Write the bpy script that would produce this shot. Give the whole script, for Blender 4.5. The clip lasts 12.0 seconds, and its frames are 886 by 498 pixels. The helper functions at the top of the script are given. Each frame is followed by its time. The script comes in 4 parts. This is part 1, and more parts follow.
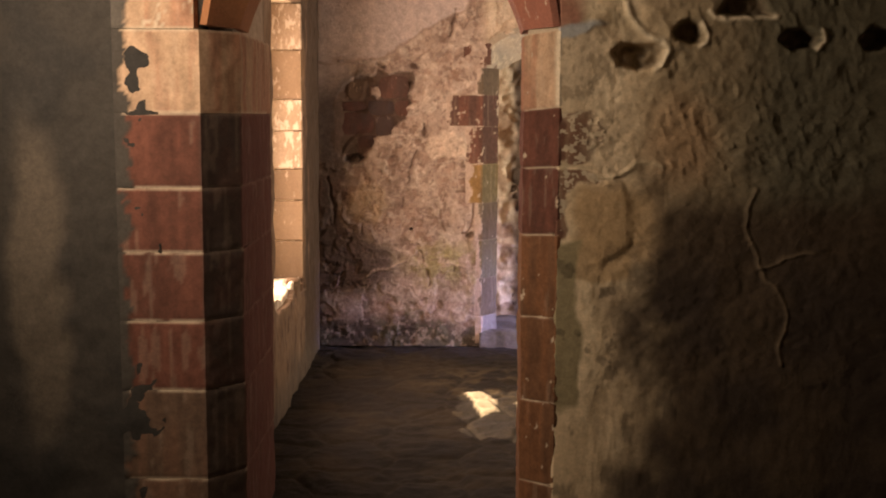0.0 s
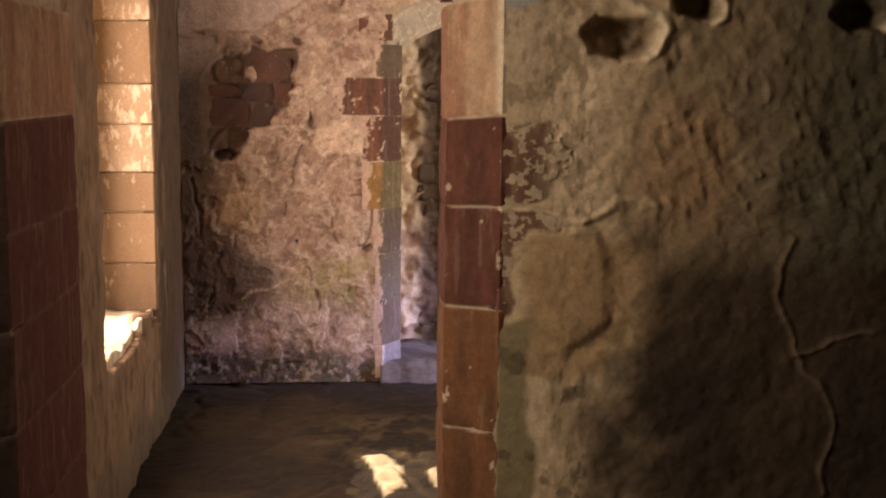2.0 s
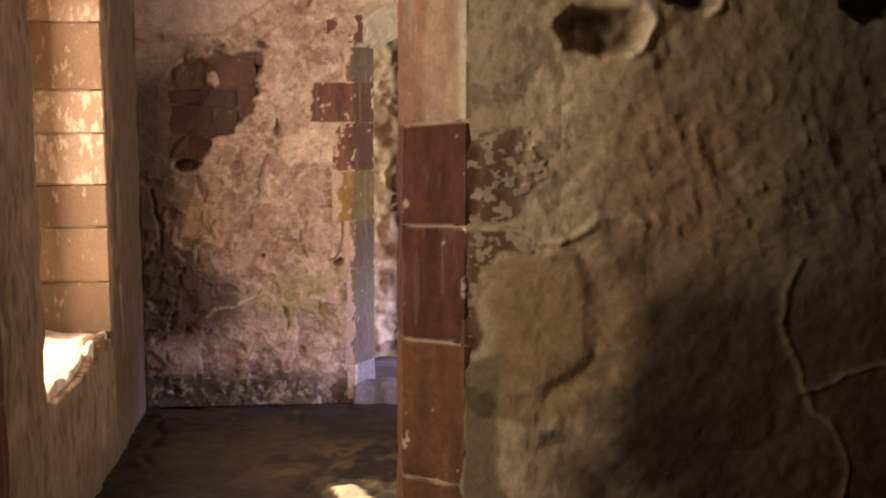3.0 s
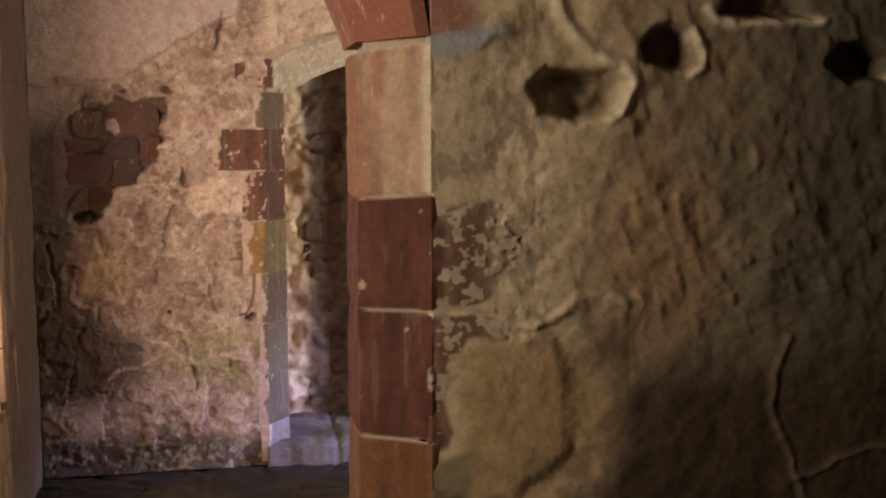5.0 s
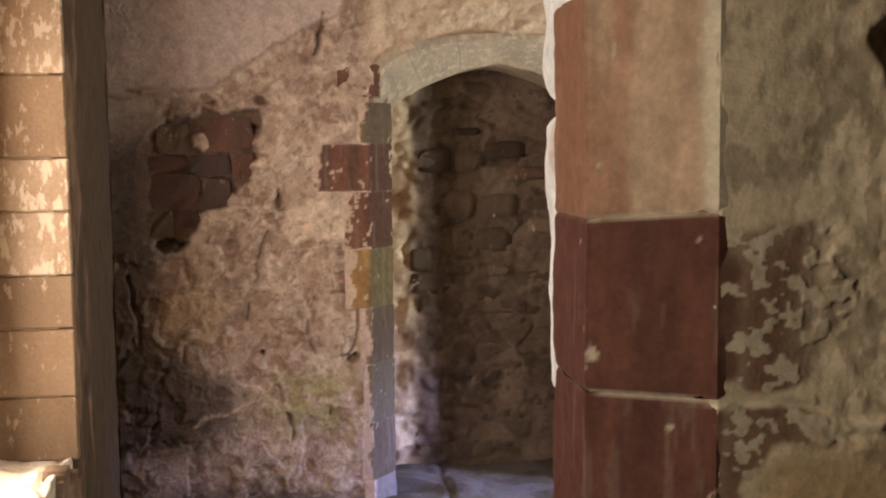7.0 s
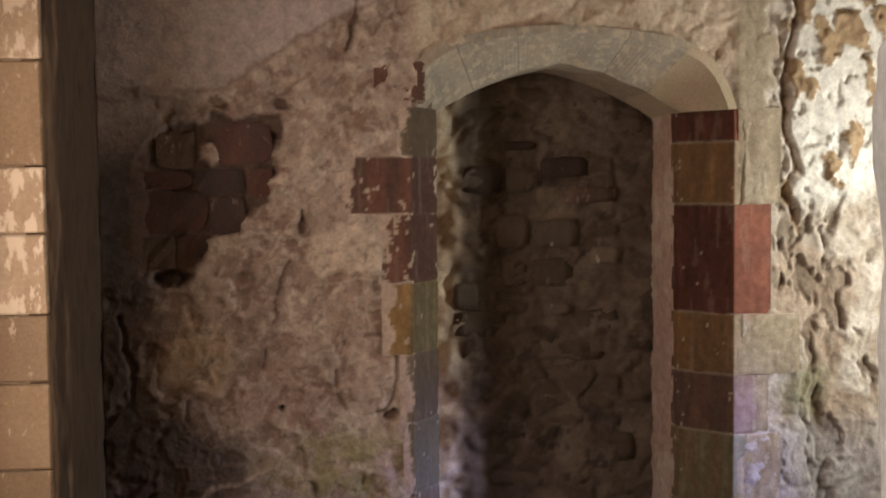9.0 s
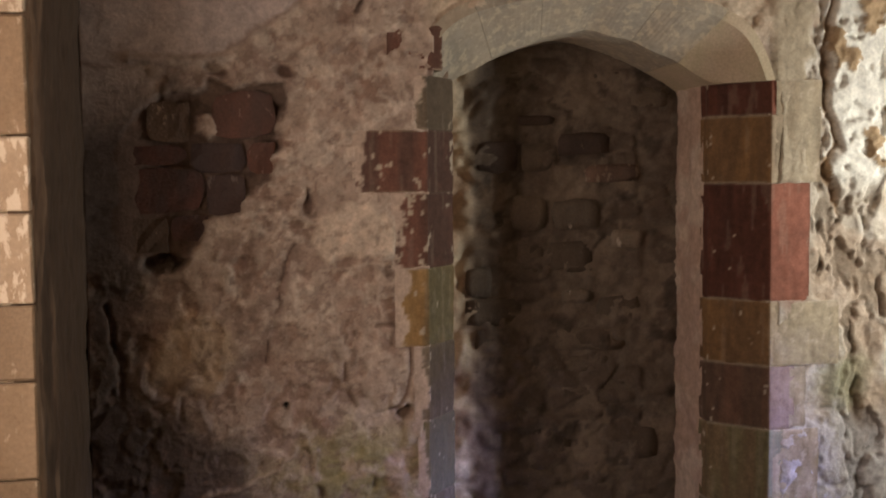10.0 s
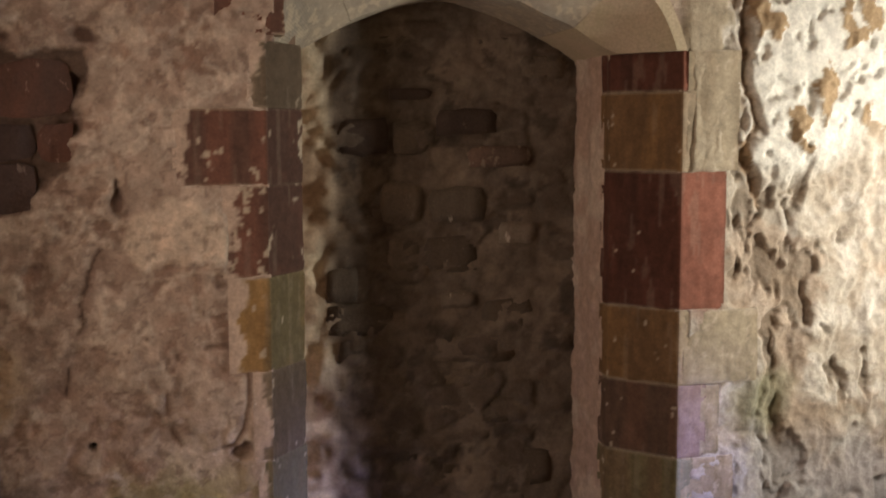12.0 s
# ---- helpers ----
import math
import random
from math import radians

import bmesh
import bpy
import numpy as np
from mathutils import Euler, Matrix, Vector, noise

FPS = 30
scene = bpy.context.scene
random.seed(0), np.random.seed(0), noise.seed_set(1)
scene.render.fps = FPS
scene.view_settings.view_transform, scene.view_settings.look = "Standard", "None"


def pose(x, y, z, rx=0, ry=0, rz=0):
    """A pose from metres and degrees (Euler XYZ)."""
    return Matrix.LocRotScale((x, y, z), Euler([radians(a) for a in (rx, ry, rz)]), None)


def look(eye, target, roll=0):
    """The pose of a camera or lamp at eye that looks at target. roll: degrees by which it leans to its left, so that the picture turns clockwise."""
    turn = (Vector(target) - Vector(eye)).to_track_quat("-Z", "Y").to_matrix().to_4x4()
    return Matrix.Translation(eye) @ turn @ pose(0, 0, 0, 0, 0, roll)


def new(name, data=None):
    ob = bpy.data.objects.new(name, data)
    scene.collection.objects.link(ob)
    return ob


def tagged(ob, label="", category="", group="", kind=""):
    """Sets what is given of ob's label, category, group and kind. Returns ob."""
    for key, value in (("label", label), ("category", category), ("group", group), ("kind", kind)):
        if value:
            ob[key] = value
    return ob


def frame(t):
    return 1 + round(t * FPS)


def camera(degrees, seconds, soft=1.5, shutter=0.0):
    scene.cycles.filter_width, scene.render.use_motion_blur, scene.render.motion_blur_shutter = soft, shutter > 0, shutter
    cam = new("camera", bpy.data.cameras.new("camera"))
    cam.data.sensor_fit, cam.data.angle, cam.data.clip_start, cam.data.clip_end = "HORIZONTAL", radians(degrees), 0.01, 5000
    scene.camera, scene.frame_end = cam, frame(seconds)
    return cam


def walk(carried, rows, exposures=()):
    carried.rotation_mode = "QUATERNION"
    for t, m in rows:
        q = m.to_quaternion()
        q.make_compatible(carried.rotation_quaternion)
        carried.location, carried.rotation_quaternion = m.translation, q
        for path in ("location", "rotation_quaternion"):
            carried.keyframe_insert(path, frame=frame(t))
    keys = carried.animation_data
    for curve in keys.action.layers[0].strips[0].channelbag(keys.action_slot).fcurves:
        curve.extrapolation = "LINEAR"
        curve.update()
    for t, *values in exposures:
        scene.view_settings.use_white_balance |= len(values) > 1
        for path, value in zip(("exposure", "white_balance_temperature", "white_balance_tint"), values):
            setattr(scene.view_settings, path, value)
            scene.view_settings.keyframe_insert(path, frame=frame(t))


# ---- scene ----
cam = camera(43.3, 12.0, soft=2.0)
PATH = [
    (0, (-0.02, -0.30, 1.50), (-0.015, 1.686, 1.262), 0.3),
    (0.5, (-0.02, -0.02, 1.57), (0.075, 1.964, 1.337), 0.3),
    (1, (0.018, 0.354, 1.622), (0.139, 2.33, 1.342), 0.4),
    (1.5, (0.046, 0.754, 1.584), (0.167, 2.731, 1.307), 0.9),
    (2, (0.022, 0.979, 1.586), (0.206, 2.949, 1.298), 0.6),
    (2.5, (0.063, 1.203, 1.59), (0.257, 3.174, 1.312), 0.2),
    (3, (0.105, 1.282, 1.578), (0.314, 3.252, 1.301), 0.2),
    (5, (0.015, 1.518, 1.638), (0.414, 3.465, 1.419), -0.2),
    (5.5, (-0.003, 1.639, 1.614), (0.345, 3.597, 1.406), -0.4),
    (6, (0.026, 1.873, 1.602), (0.323, 3.839, 1.389), -0.4),
    (6.5, (0.012, 2.036, 1.59), (0.285, 4.007, 1.389), -0.4),
    (7, (-0.06, 2.218, 1.591), (0.201, 4.193, 1.418), -0.6),
    (7.5, (-0.12, 2.388, 1.58), (0.135, 4.367, 1.439), -0.5),
    (9.5, (-0.229, 3.223, 1.491), (0.068, 5.198, 1.387), -0.6),
    (10, (-0.31, 3.37, 1.482), (0.031, 5.337, 1.352), -0.5),
    (10.5, (-0.27, 3.483, 1.513), (0.062, 5.448, 1.341), -0.4),
    (11, (-0.191, 3.708, 1.522), (0.165, 5.667, 1.331), -0.4),
    (11.5, (-0.07, 3.843, 1.553), (0.318, 5.796, 1.358), -0.3),
    (12, (0.001, 3.949, 1.569), (0.474, 5.881, 1.359), -0.2),
]
EXPOSURE = [(0, 1.05, 7300, 22), (3, 1.06, 7000, 22), (5, 0.92, 6700, 18), (7.7, 0.75, 6050, 9), (9.3, 0.0, 6000, 10), (11, 0.03, 6000, 10), (12, 0.0, 6250, 11)]
walk(cam, [(t, look(eye, target, roll)) for t, eye, target, roll in PATH], EXPOSURE)

# ---------------------------------------------------------------- light
world = bpy.data.worlds.new("sky")
scene.world = world
world.use_nodes = True
SUN = Vector((1.0, -0.15, -0.62)).normalized()
wn = world.node_tree.nodes
sky = wn.new("ShaderNodeTexSky")
sky.sky_type = "NISHITA"
sky.sun_disc = False
sky.sun_elevation = math.asin(-SUN.z)
sky.sun_rotation = math.atan2(-SUN.x, -SUN.y)
world.node_tree.links.new(sky.outputs[0], wn["Background"].inputs[0])
wn["Background"].inputs[1].default_value = 0.12

sun = new("sun", bpy.data.lights.new("sun", "SUN"))
sun.data.energy, sun.data.angle, sun.data.color = 5.0, radians(0.5), (1.0, 0.82, 0.55)
sun.matrix_world = look((0, 0, 6), Vector((0, 0, 6)) + SUN)


def opening_light(name, eye, target, width, height, watts, colour, spread=180):
    """Daylight that enters through an opening of the walls."""
    lamp = bpy.data.lights.new(name, "AREA")
    lamp.shape, lamp.size, lamp.size_y, lamp.energy, lamp.color = "RECTANGLE", width, height, watts, colour
    lamp.spread = radians(spread)
    ob = new(name, lamp)
    ob.matrix_world = look(eye, target)
    return ob


opening_light("skylight_window_left", (-1.11, 5.42, 1.35), (0.4, 5.2, 1.35), 0.90, 1.30, 26, (1.0, 0.80, 0.65))
opening_light("skylight_slit_right", (2.66, 6.275, 0.88), (0.45, 7.03, 0.20), 0.07, 0.60, 2.6, (0.36, 0.42, 1.0), 32)
opening_light("daylight_slit_right", (2.66, 6.275, 1.36), (1.0, 6.93, 1.45), 0.07, 0.85, 20, (1.0, 0.95, 0.82), 150)
opening_light("skylight_window_front", (-1.53, 2.30, 1.90), (0.5, 3.3, 1.65), 0.60, 0.75, 17, (1.0, 0.88, 0.68))


# ---------------------------------------------------------------- noise in numpy
def vnoise(x, y, seed):
    table = np.random.RandomState(seed).rand(256, 256)
    xi, yi = np.floor(x).astype(int), np.floor(y).astype(int)
    fx, fy = x - xi, y - yi
    fx, fy = fx * fx * (3 - 2 * fx), fy * fy * (3 - 2 * fy)
    a, b = table[xi % 256, yi % 256], table[(xi + 1) % 256, yi % 256]
    c, d = table[xi % 256, (yi + 1) % 256], table[(xi + 1) % 256, (yi + 1) % 256]
    return (a * (1 - fx) + b * fx) * (1 - fy) + (c * (1 - fx) + d * fx) * fy


def fbm(x, y, scale, seed, octaves=4, gain=0.5):
    """Fractal noise about 0, in -1 to 1; scale: lumps a metre."""
    total, amp, norm = 0.0, 1.0, 0.0
    for k in range(octaves):
        f = scale * 2 ** k
        total = total + amp * (vnoise(x * f + 17 * k, y * f - 9 * k, seed + k) * 2 - 1)
        norm += amp
        amp *= gain
    return total / norm * 1.6


def cells(x, y, scale, seed):
    """Distance to the nearest and second nearest cell point, and the cell's random number."""
    table = np.random.RandomState(seed).rand(64, 64, 3)
    x, y = x * scale, y * scale
    xi, yi = np.floor(x).astype(int), np.floor(y).astype(int)
    f1, f2, ident = np.full(x.shape, 9.0), np.full(x.shape, 9.0), np.zeros(x.shape)
    for i in (-1, 0, 1):
        for j in (-1, 0, 1):
            t = table[(xi + i) % 64, (yi + j) % 64]
            d = np.hypot(xi + i + t[..., 0] - x, yi + j + t[..., 1] - y)
            near = d < f1
            f2 = np.where(near, f1, np.minimum(f2, d))
            ident = np.where(near, t[..., 2], ident)
            f1 = np.where(near, d, f1)
    return f1, f2, ident


def step(a, b, v):
    t = np.clip((v - a) / (b - a), 0, 1)
    return t * t * (3 - 2 * t)


def blob(x, y, cx, cy, rx, ry, edge=0.35, turn=0.0):
    c, s = math.cos(radians(turn)), math.sin(radians(turn))
    dx, dy = x - cx, y - cy
    return 1 - step(1 - edge, 1 + edge, np.hypot((dx * c + dy * s) / rx, (dy * c - dx * s) / ry))


def box_mask(x, y, x0, x1, y0, y1, edge=0.012):
    return step(x0 - edge, x0 + edge, x) * (1 - step(x1 - edge, x1 + edge, x)) * step(y0 - edge, y0 + edge, y) * (1 - step(y1 - edge, y1 + edge, y))


def line(x, y, points, width):
    """1 along a polyline, falling to 0 over the width."""
    best = np.full(x.shape, 9.0)
    for (ax, ay), (bx, by) in zip(points, points[1:]):
        vx, vy = bx - ax, by - ay
        t = np.clip(((x - ax) * vx + (y - ay) * vy) / (vx * vx + vy * vy), 0, 1)
        best = np.minimum(best, np.hypot(x - ax - t * vx, y - ay - t * vy))
    return 1 - step(0, width, best)


def patch(x, y, corners, edge=0.012):
    """1 inside an outline, falling to 0 across its edge."""
    inside, best = np.zeros(x.shape, bool), np.full(x.shape, 9.0)
    for (ax, ay), (bx, by) in zip(corners, corners[1:] + corners[:1]):
        vx, vy = bx - ax, by - ay
        t = np.clip(((x - ax) * vx + (y - ay) * vy) / (vx * vx + vy * vy), 0, 1)
        best = np.minimum(best, np.hypot(x - ax - t * vx, y - ay - t * vy))
        if vy:
            inside ^= ((ay > y) != (by > y)) & (x < ax + (y - ay) / vy * vx)
    return step(-edge, edge, np.where(inside, best, -best))


def mix(c, colour, m):
    return c * (1 - m[..., None]) + np.array(colour) * m[..., None]


# ---------------------------------------------------------------- materials
def nodes_of(name):
    m = bpy.data.materials.new(name)
    m.use_nodes = True
    t = m.node_tree
    return m, t, t.nodes, t.links, t.nodes["Principled BSDF"]


def noise_node(n, l, coord, scale, detail=6, rough=0.6):
    k = n.new("ShaderNodeTexNoise")
    k.inputs["Scale"].default_value, k.inputs["Detail"].default_value, k.inputs["Roughness"].default_value = scale, detail, rough
    l.new(coord, k.inputs["Vector"])
    return k


def ranged(n, l, value, a, b, lo, hi):
    k = n.new("ShaderNodeMapRange")
    for i, v in enumerate((a, b, lo, hi)):
        k.inputs[i + 1].default_value = v
    l.new(value, k.inputs[0])
    return k.outputs[0]


def times(n, l, colour, factor):
    k = n.new("ShaderNodeVectorMath")
    k.operation = "SCALE"
    l.new(colour, k.inputs[0])
    l.new(factor, k.inputs["Scale"])
    return k.outputs[0]


def blend(n, l, fac, a, b):
    k = n.new("ShaderNodeMix")
    k.data_type = "RGBA"
    l.new(fac, k.inputs[0])
    for socket, v in ((k.inputs[6], a), (k.inputs[7], b)):
        if isinstance(v, tuple):
            socket.default_value = (*v, 1)
        else:
            l.new(v, socket)
    return k.outputs[2]


def weathered(name, grain=90.0, strength=0.5, relief=0.006, streak=1.0, rough=0.92, mottle=0.16):
    """Old plaster, rubble or earth; its large patches lie in the mesh's own colours, its grain here."""
    m, t, n, l, bsdf = nodes_of(name)
    at = n.new("ShaderNodeAttribute")
    at.attribute_name = "Col"
    co = n.new("ShaderNodeTexCoord").outputs["Object"]
    mp = n.new("ShaderNodeMapping")
    mp.inputs["Scale"].default_value = (1, 1, streak)
    l.new(co, mp.inputs["Vector"])
    a = noise_node(n, l, mp.outputs[0], grain, 5, 0.65)
    b = noise_node(n, l, mp.outputs[0], grain * 0.33, 6, 0.62)
    c1 = times(n, l, at.outputs["Color"], ranged(n, l, a.outputs["Fac"], 0.32, 0.68, 0.88, 1.12))
    c2 = times(n, l, c1, ranged(n, l, b.outputs["Fac"], 0.32, 0.68, 1 - mottle, 1 + mottle))
    l.new(c2, bsdf.inputs["Base Color"])
    add = n.new("ShaderNodeMath")
    add.operation = "ADD"
    l.new(ranged(n, l, a.outputs["Fac"], 0.2, 0.8, 0, 0.45), add.inputs[0])
    l.new(ranged(n, l, b.outputs["Fac"], 0.25, 0.75, 0, 0.7), add.inputs[1])
    bump = n.new("ShaderNodeBump")
    bump.inputs["Strength"].default_value, bump.inputs["Distance"].default_value = strength, relief
    l.new(add.outputs[0], bump.inputs["Height"])
    l.new(bump.outputs[0], bsdf.inputs["Normal"])
    bsdf.inputs["Roughness"].default_value = rough
    bsdf.inputs["Specular IOR Level"].default_value = 0.25
    return m


def stone(name, colour, second, chips=(0.55, 0.47, 0.38), amount=0.62, relief=0.004, vary=0.25, rough=0.85, grain=55.0):
    """Dressed stone with worn paint: two tones in streaks, chips of pale mortar, and each piece a little different."""
    m, t, n, l, bsdf = nodes_of(name)
    info = n.new("ShaderNodeObjectInfo")
    co = n.new("ShaderNodeTexCoord").outputs["Object"]
    sh = n.new("ShaderNodeVectorMath")
    sh.operation = "ADD"
    sc = n.new("ShaderNodeVectorMath")
    sc.operation = "SCALE"
    sc.inputs[0].default_value = (31, 17, 23)
    l.new(info.outputs["Random"], sc.inputs["Scale"])
    l.new(co, sh.inputs[0])
    l.new(sc.outputs[0], sh.inputs[1])
    mp = n.new("ShaderNodeMapping")
    mp.inputs["Scale"].default_value = (1, 1, 0.45)
    l.new(sh.outputs[0], mp.inputs["Vector"])
    big = noise_node(n, l, mp.outputs[0], 9, 6, 0.6)
    fine = noise_node(n, l, sh.outputs[0], grain * 2.2, 5, 0.65)
    chip = noise_node(n, l, mp.outputs[0], 34, 7, 0.62)
    c = blend(n, l, ranged(n, l, big.outputs["Fac"], 0.38, 0.62, 0, 1), colour, second)
    c = times(n, l, c, ranged(n, l, fine.outputs["Fac"], 0.3, 0.7, 0.84, 1.14))
    c = times(n, l, c, ranged(n, l, info.outputs["Random"], 0, 1, 1 - vary, 1 + vary))
    c = blend(n, l, ranged(n, l, chip.outputs["Fac"], amount, amount + 0.05, 0, 0.8), c, chips)
    l.new(c, bsdf.inputs["Base Color"])
    bump = n.new("ShaderNodeBump")
    bump.inputs["Strength"].default_value, bump.inputs["Distance"].default_value = 0.5, relief
    add = n.new("ShaderNodeMath")
    add.operation = "ADD"
    l.new(fine.outputs["Fac"], add.inputs[0])
    l.new(chip.outputs["Fac"], add.inputs[1])
    l.new(add.outputs[0], bump.inputs["Height"])
    l.new(bump.outputs[0], bsdf.inputs["Normal"])
    bsdf.inputs["Roughness"].default_value = rough
    bsdf.inputs["Specular IOR Level"].default_value = 0.3
    return m


PLASTER = weathered("old_plaster", 85, 0.55, 0.006, mottle=0.19)
RENDER_COAT = weathered("rough_render", 95, 0.38, 0.005)
STREAKED = weathered("streaked_plaster", 80, 0.5, 0.005, 0.3)
EARTH = weathered("damp_floor", 40, 0.7, 0.012)
WHITE_PLASTER = weathered("white_plaster", 50, 0.5, 0.008)
RED = stone("red_painted_stone", (0.20, 0.055, 0.035), (0.15, 0.04, 0.03), amount=0.66)
RUST = stone("rust_painted_stone", (0.30, 0.12, 0.05), (0.25, 0.11, 0.05), amount=0.74)
BROWN = stone("brown_stone", (0.075, 0.050, 0.038), (0.058, 0.040, 0.032), (0.2, 0.15, 0.11), amount=0.64, vary=0.1, relief=0.008)
CREAM = stone("cream_stone", (0.56, 0.44, 0.31), (0.50, 0.41, 0.27), amount=0.68)
GREYCREAM = stone("grey_arch_stone", (0.40, 0.335, 0.25), (0.33, 0.29, 0.23), amount=0.53, chips=(0.52, 0.43, 0.31), grain=24, vary=0.08, relief=0.001)
ASHLAR = stone("warm_ashlar", (0.215, 0.145, 0.086), (0.185, 0.122, 0.07), (0.38, 0.29, 0.205), amount=0.60, vary=0.12)
RUBBLE = stone("rubble", (0.12, 0.09, 0.066), (0.155, 0.117, 0.083), (0.24, 0.185, 0.135), amount=0.63, relief=0.010, vary=0.28)
CLAYSTONE = stone("reddish_rubble", (0.17, 0.105, 0.075), (0.12, 0.08, 0.06), (0.30, 0.23, 0.17), amount=0.56, relief=0.010)
OLDCREAM = stone("pale_rubble", (0.20, 0.155, 0.115), (0.155, 0.12, 0.088), amount=0.64, relief=0.008)
BRICK = stone("sooty_brick", (0.125, 0.055, 0.042), (0.075, 0.048, 0.042), (0.36, 0.27, 0.21), amount=0.64, vary=0.4, relief=0.008)
REDBRICK = stone("red_brick", (0.27, 0.10, 0.065), (0.20, 0.08, 0.055), (0.50, 0.38, 0.29), amount=0.60, vary=0.2)
DRESSED = weathered("dressed_stone", 120, 0.4, 0.003)
MORTAR = stone("lime_mortar", (0.52, 0.42, 0.30), (0.44, 0.34, 0.24), amount=0.7)


# ---------------------------------------------------------------- builders
def mesh_object(name, verts, faces, material, parent=None, colours=None, smooth=False, crease=0.0):
    me = bpy.data.meshes.new(name)
    me.from_pydata([tuple(v) for v in verts], [], faces)
    if colours is not None:
        at = me.color_attributes.new("Col", "FLOAT_COLOR", "POINT")
        full = np.ones((len(verts), 4), dtype=np.float32)
        full[:, :3] = np.clip(colours, 0.01, 0.9)
        at.data.foreach_set("color", full.ravel())
    if smooth:
        me.polygons.foreach_set("use_smooth", [True] * len(me.polygons))
    me.materials.append(material)
    me.update()
    if crease:
        me.set_sharp_from_angle(angle=crease)
    ob = new(name, me)
    if parent:
        ob.parent = parent
    return ob


def sheet(name, origin, u, v, S, T, shape, material, keep=None, back=0.12, warp=0.0, parent=None):
    """A wall or floor surface with real relief. shape(s, t) gives height and colour; keep(s, t) leaves openings; edges turn back into the wall."""
    origin, u, v = np.array(origin, float), np.array(u, float), np.array(v, float)
    n = np.cross(u, v)
    s, t = np.meshgrid(S, T)
    h, colour = shape(s, t)
    ws = fbm(s, t, 9, 71, 3) * warp
    wt = fbm(s, t, 9, 83, 3) * warp
    P = origin + (s + ws)[..., None] * u + (t + wt)[..., None] * v + h[..., None] * n
    ny, nx = s.shape
    idx = np.arange(nx * ny).reshape(ny, nx)
    quads = np.stack([idx[:-1, :-1], idx[:-1, 1:], idx[1:, 1:], idx[1:, :-1]], -1).reshape(-1, 4)
    if keep is not None:
        cs, ct = (s[:-1, :-1] + s[1:, 1:]) / 2, (t[:-1, :-1] + t[1:, 1:]) / 2
        quads = quads[keep(cs, ct).ravel()]
    edges = np.concatenate([quads[:, [i, (i + 1) % 4]] for i in range(4)])
    key, rev = edges[:, 0].astype(np.int64) * 10 ** 7 + edges[:, 1], edges[:, 1].astype(np.int64) * 10 ** 7 + edges[:, 0]
    rim = edges[~np.isin(key, rev)]
    pts, cols = P.reshape(-1, 3), colour.reshape(-1, 3)
    rv = np.unique(rim)
    where = np.full(len(pts), -1)
    where[rv] = len(pts) + np.arange(len(rv))
    pts2 = np.concatenate([pts, pts[rv] - n * back])
    cols2 = np.concatenate([cols, cols[rv]])
    skirt = np.stack([rim[:, 1], rim[:, 0], where[rim[:, 0]], where[rim[:, 1]]], -1)
    faces = np.concatenate([quads, skirt])
    used = np.unique(faces)
    remap = np.zeros(len(pts2), int)
    remap[used] = np.arange(len(used))
    return mesh_object(name, pts2[used], remap[faces].tolist(), material, parent, cols2[used], True)


def boxes(name, spans, material, colour, parent=None):
    """Plain masonry bodies, (x0, x1, y0, y1, z0, z1) each, joined into one mesh."""
    verts, faces = [], []
    for x0, x1, y0, y1, z0, z1 in spans:
        k = len(verts)
        verts += [(x, y, z) for z in (z0, z1) for x, y in ((x0, y0), (x1, y0), (x1, y1), (x0, y1))]
        faces += [tuple(k + i for i in f) for f in ((3, 2, 1, 0), (4, 5, 6, 7), (0, 1, 5, 4), (1, 2, 6, 5), (2, 3, 7, 6), (3, 0, 4, 7))]
    return mesh_object(name, verts, faces, material, parent, np.tile(colour, (len(verts), 1)))


def piece(name, bm, material, parent, bevel=0.004):
    if bevel:
        bmesh.ops.bevel(bm, geom=bm.edges[:], offset=bevel, segments=1, affect="EDGES", profile=0.6)
    bmesh.ops.recalc_face_normals(bm, faces=bm.faces)
    me = bpy.data.meshes.new(name)
    bm.to_mesh(me)
    bm.free()
    me.materials.append(material)
    ob = new(name, me)
    ob.parent = parent
    return ob


def prism(name, plan, z0, z1, material, parent, bevel=0.005, jitter=0.002):
    """An upright dressed stone on a plan outline."""
    bm = bmesh.new()
    rings = [[bm.verts.new((x + random.uniform(-jitter, jitter), y + random.uniform(-jitter, jitter), z + random.uniform(-jitter, jitter))) for x, y in plan] for z in (z0, z1)]
    k = len(plan)
    for i in range(k):
        bm.faces.new((rings[0][i], rings[0][(i + 1) % k], rings[1][(i + 1) % k], rings[1][i]))
    bm.faces.new(rings[0][::-1])
    bm.faces.new(rings[1])
    return piece(name, bm, material, parent, bevel)


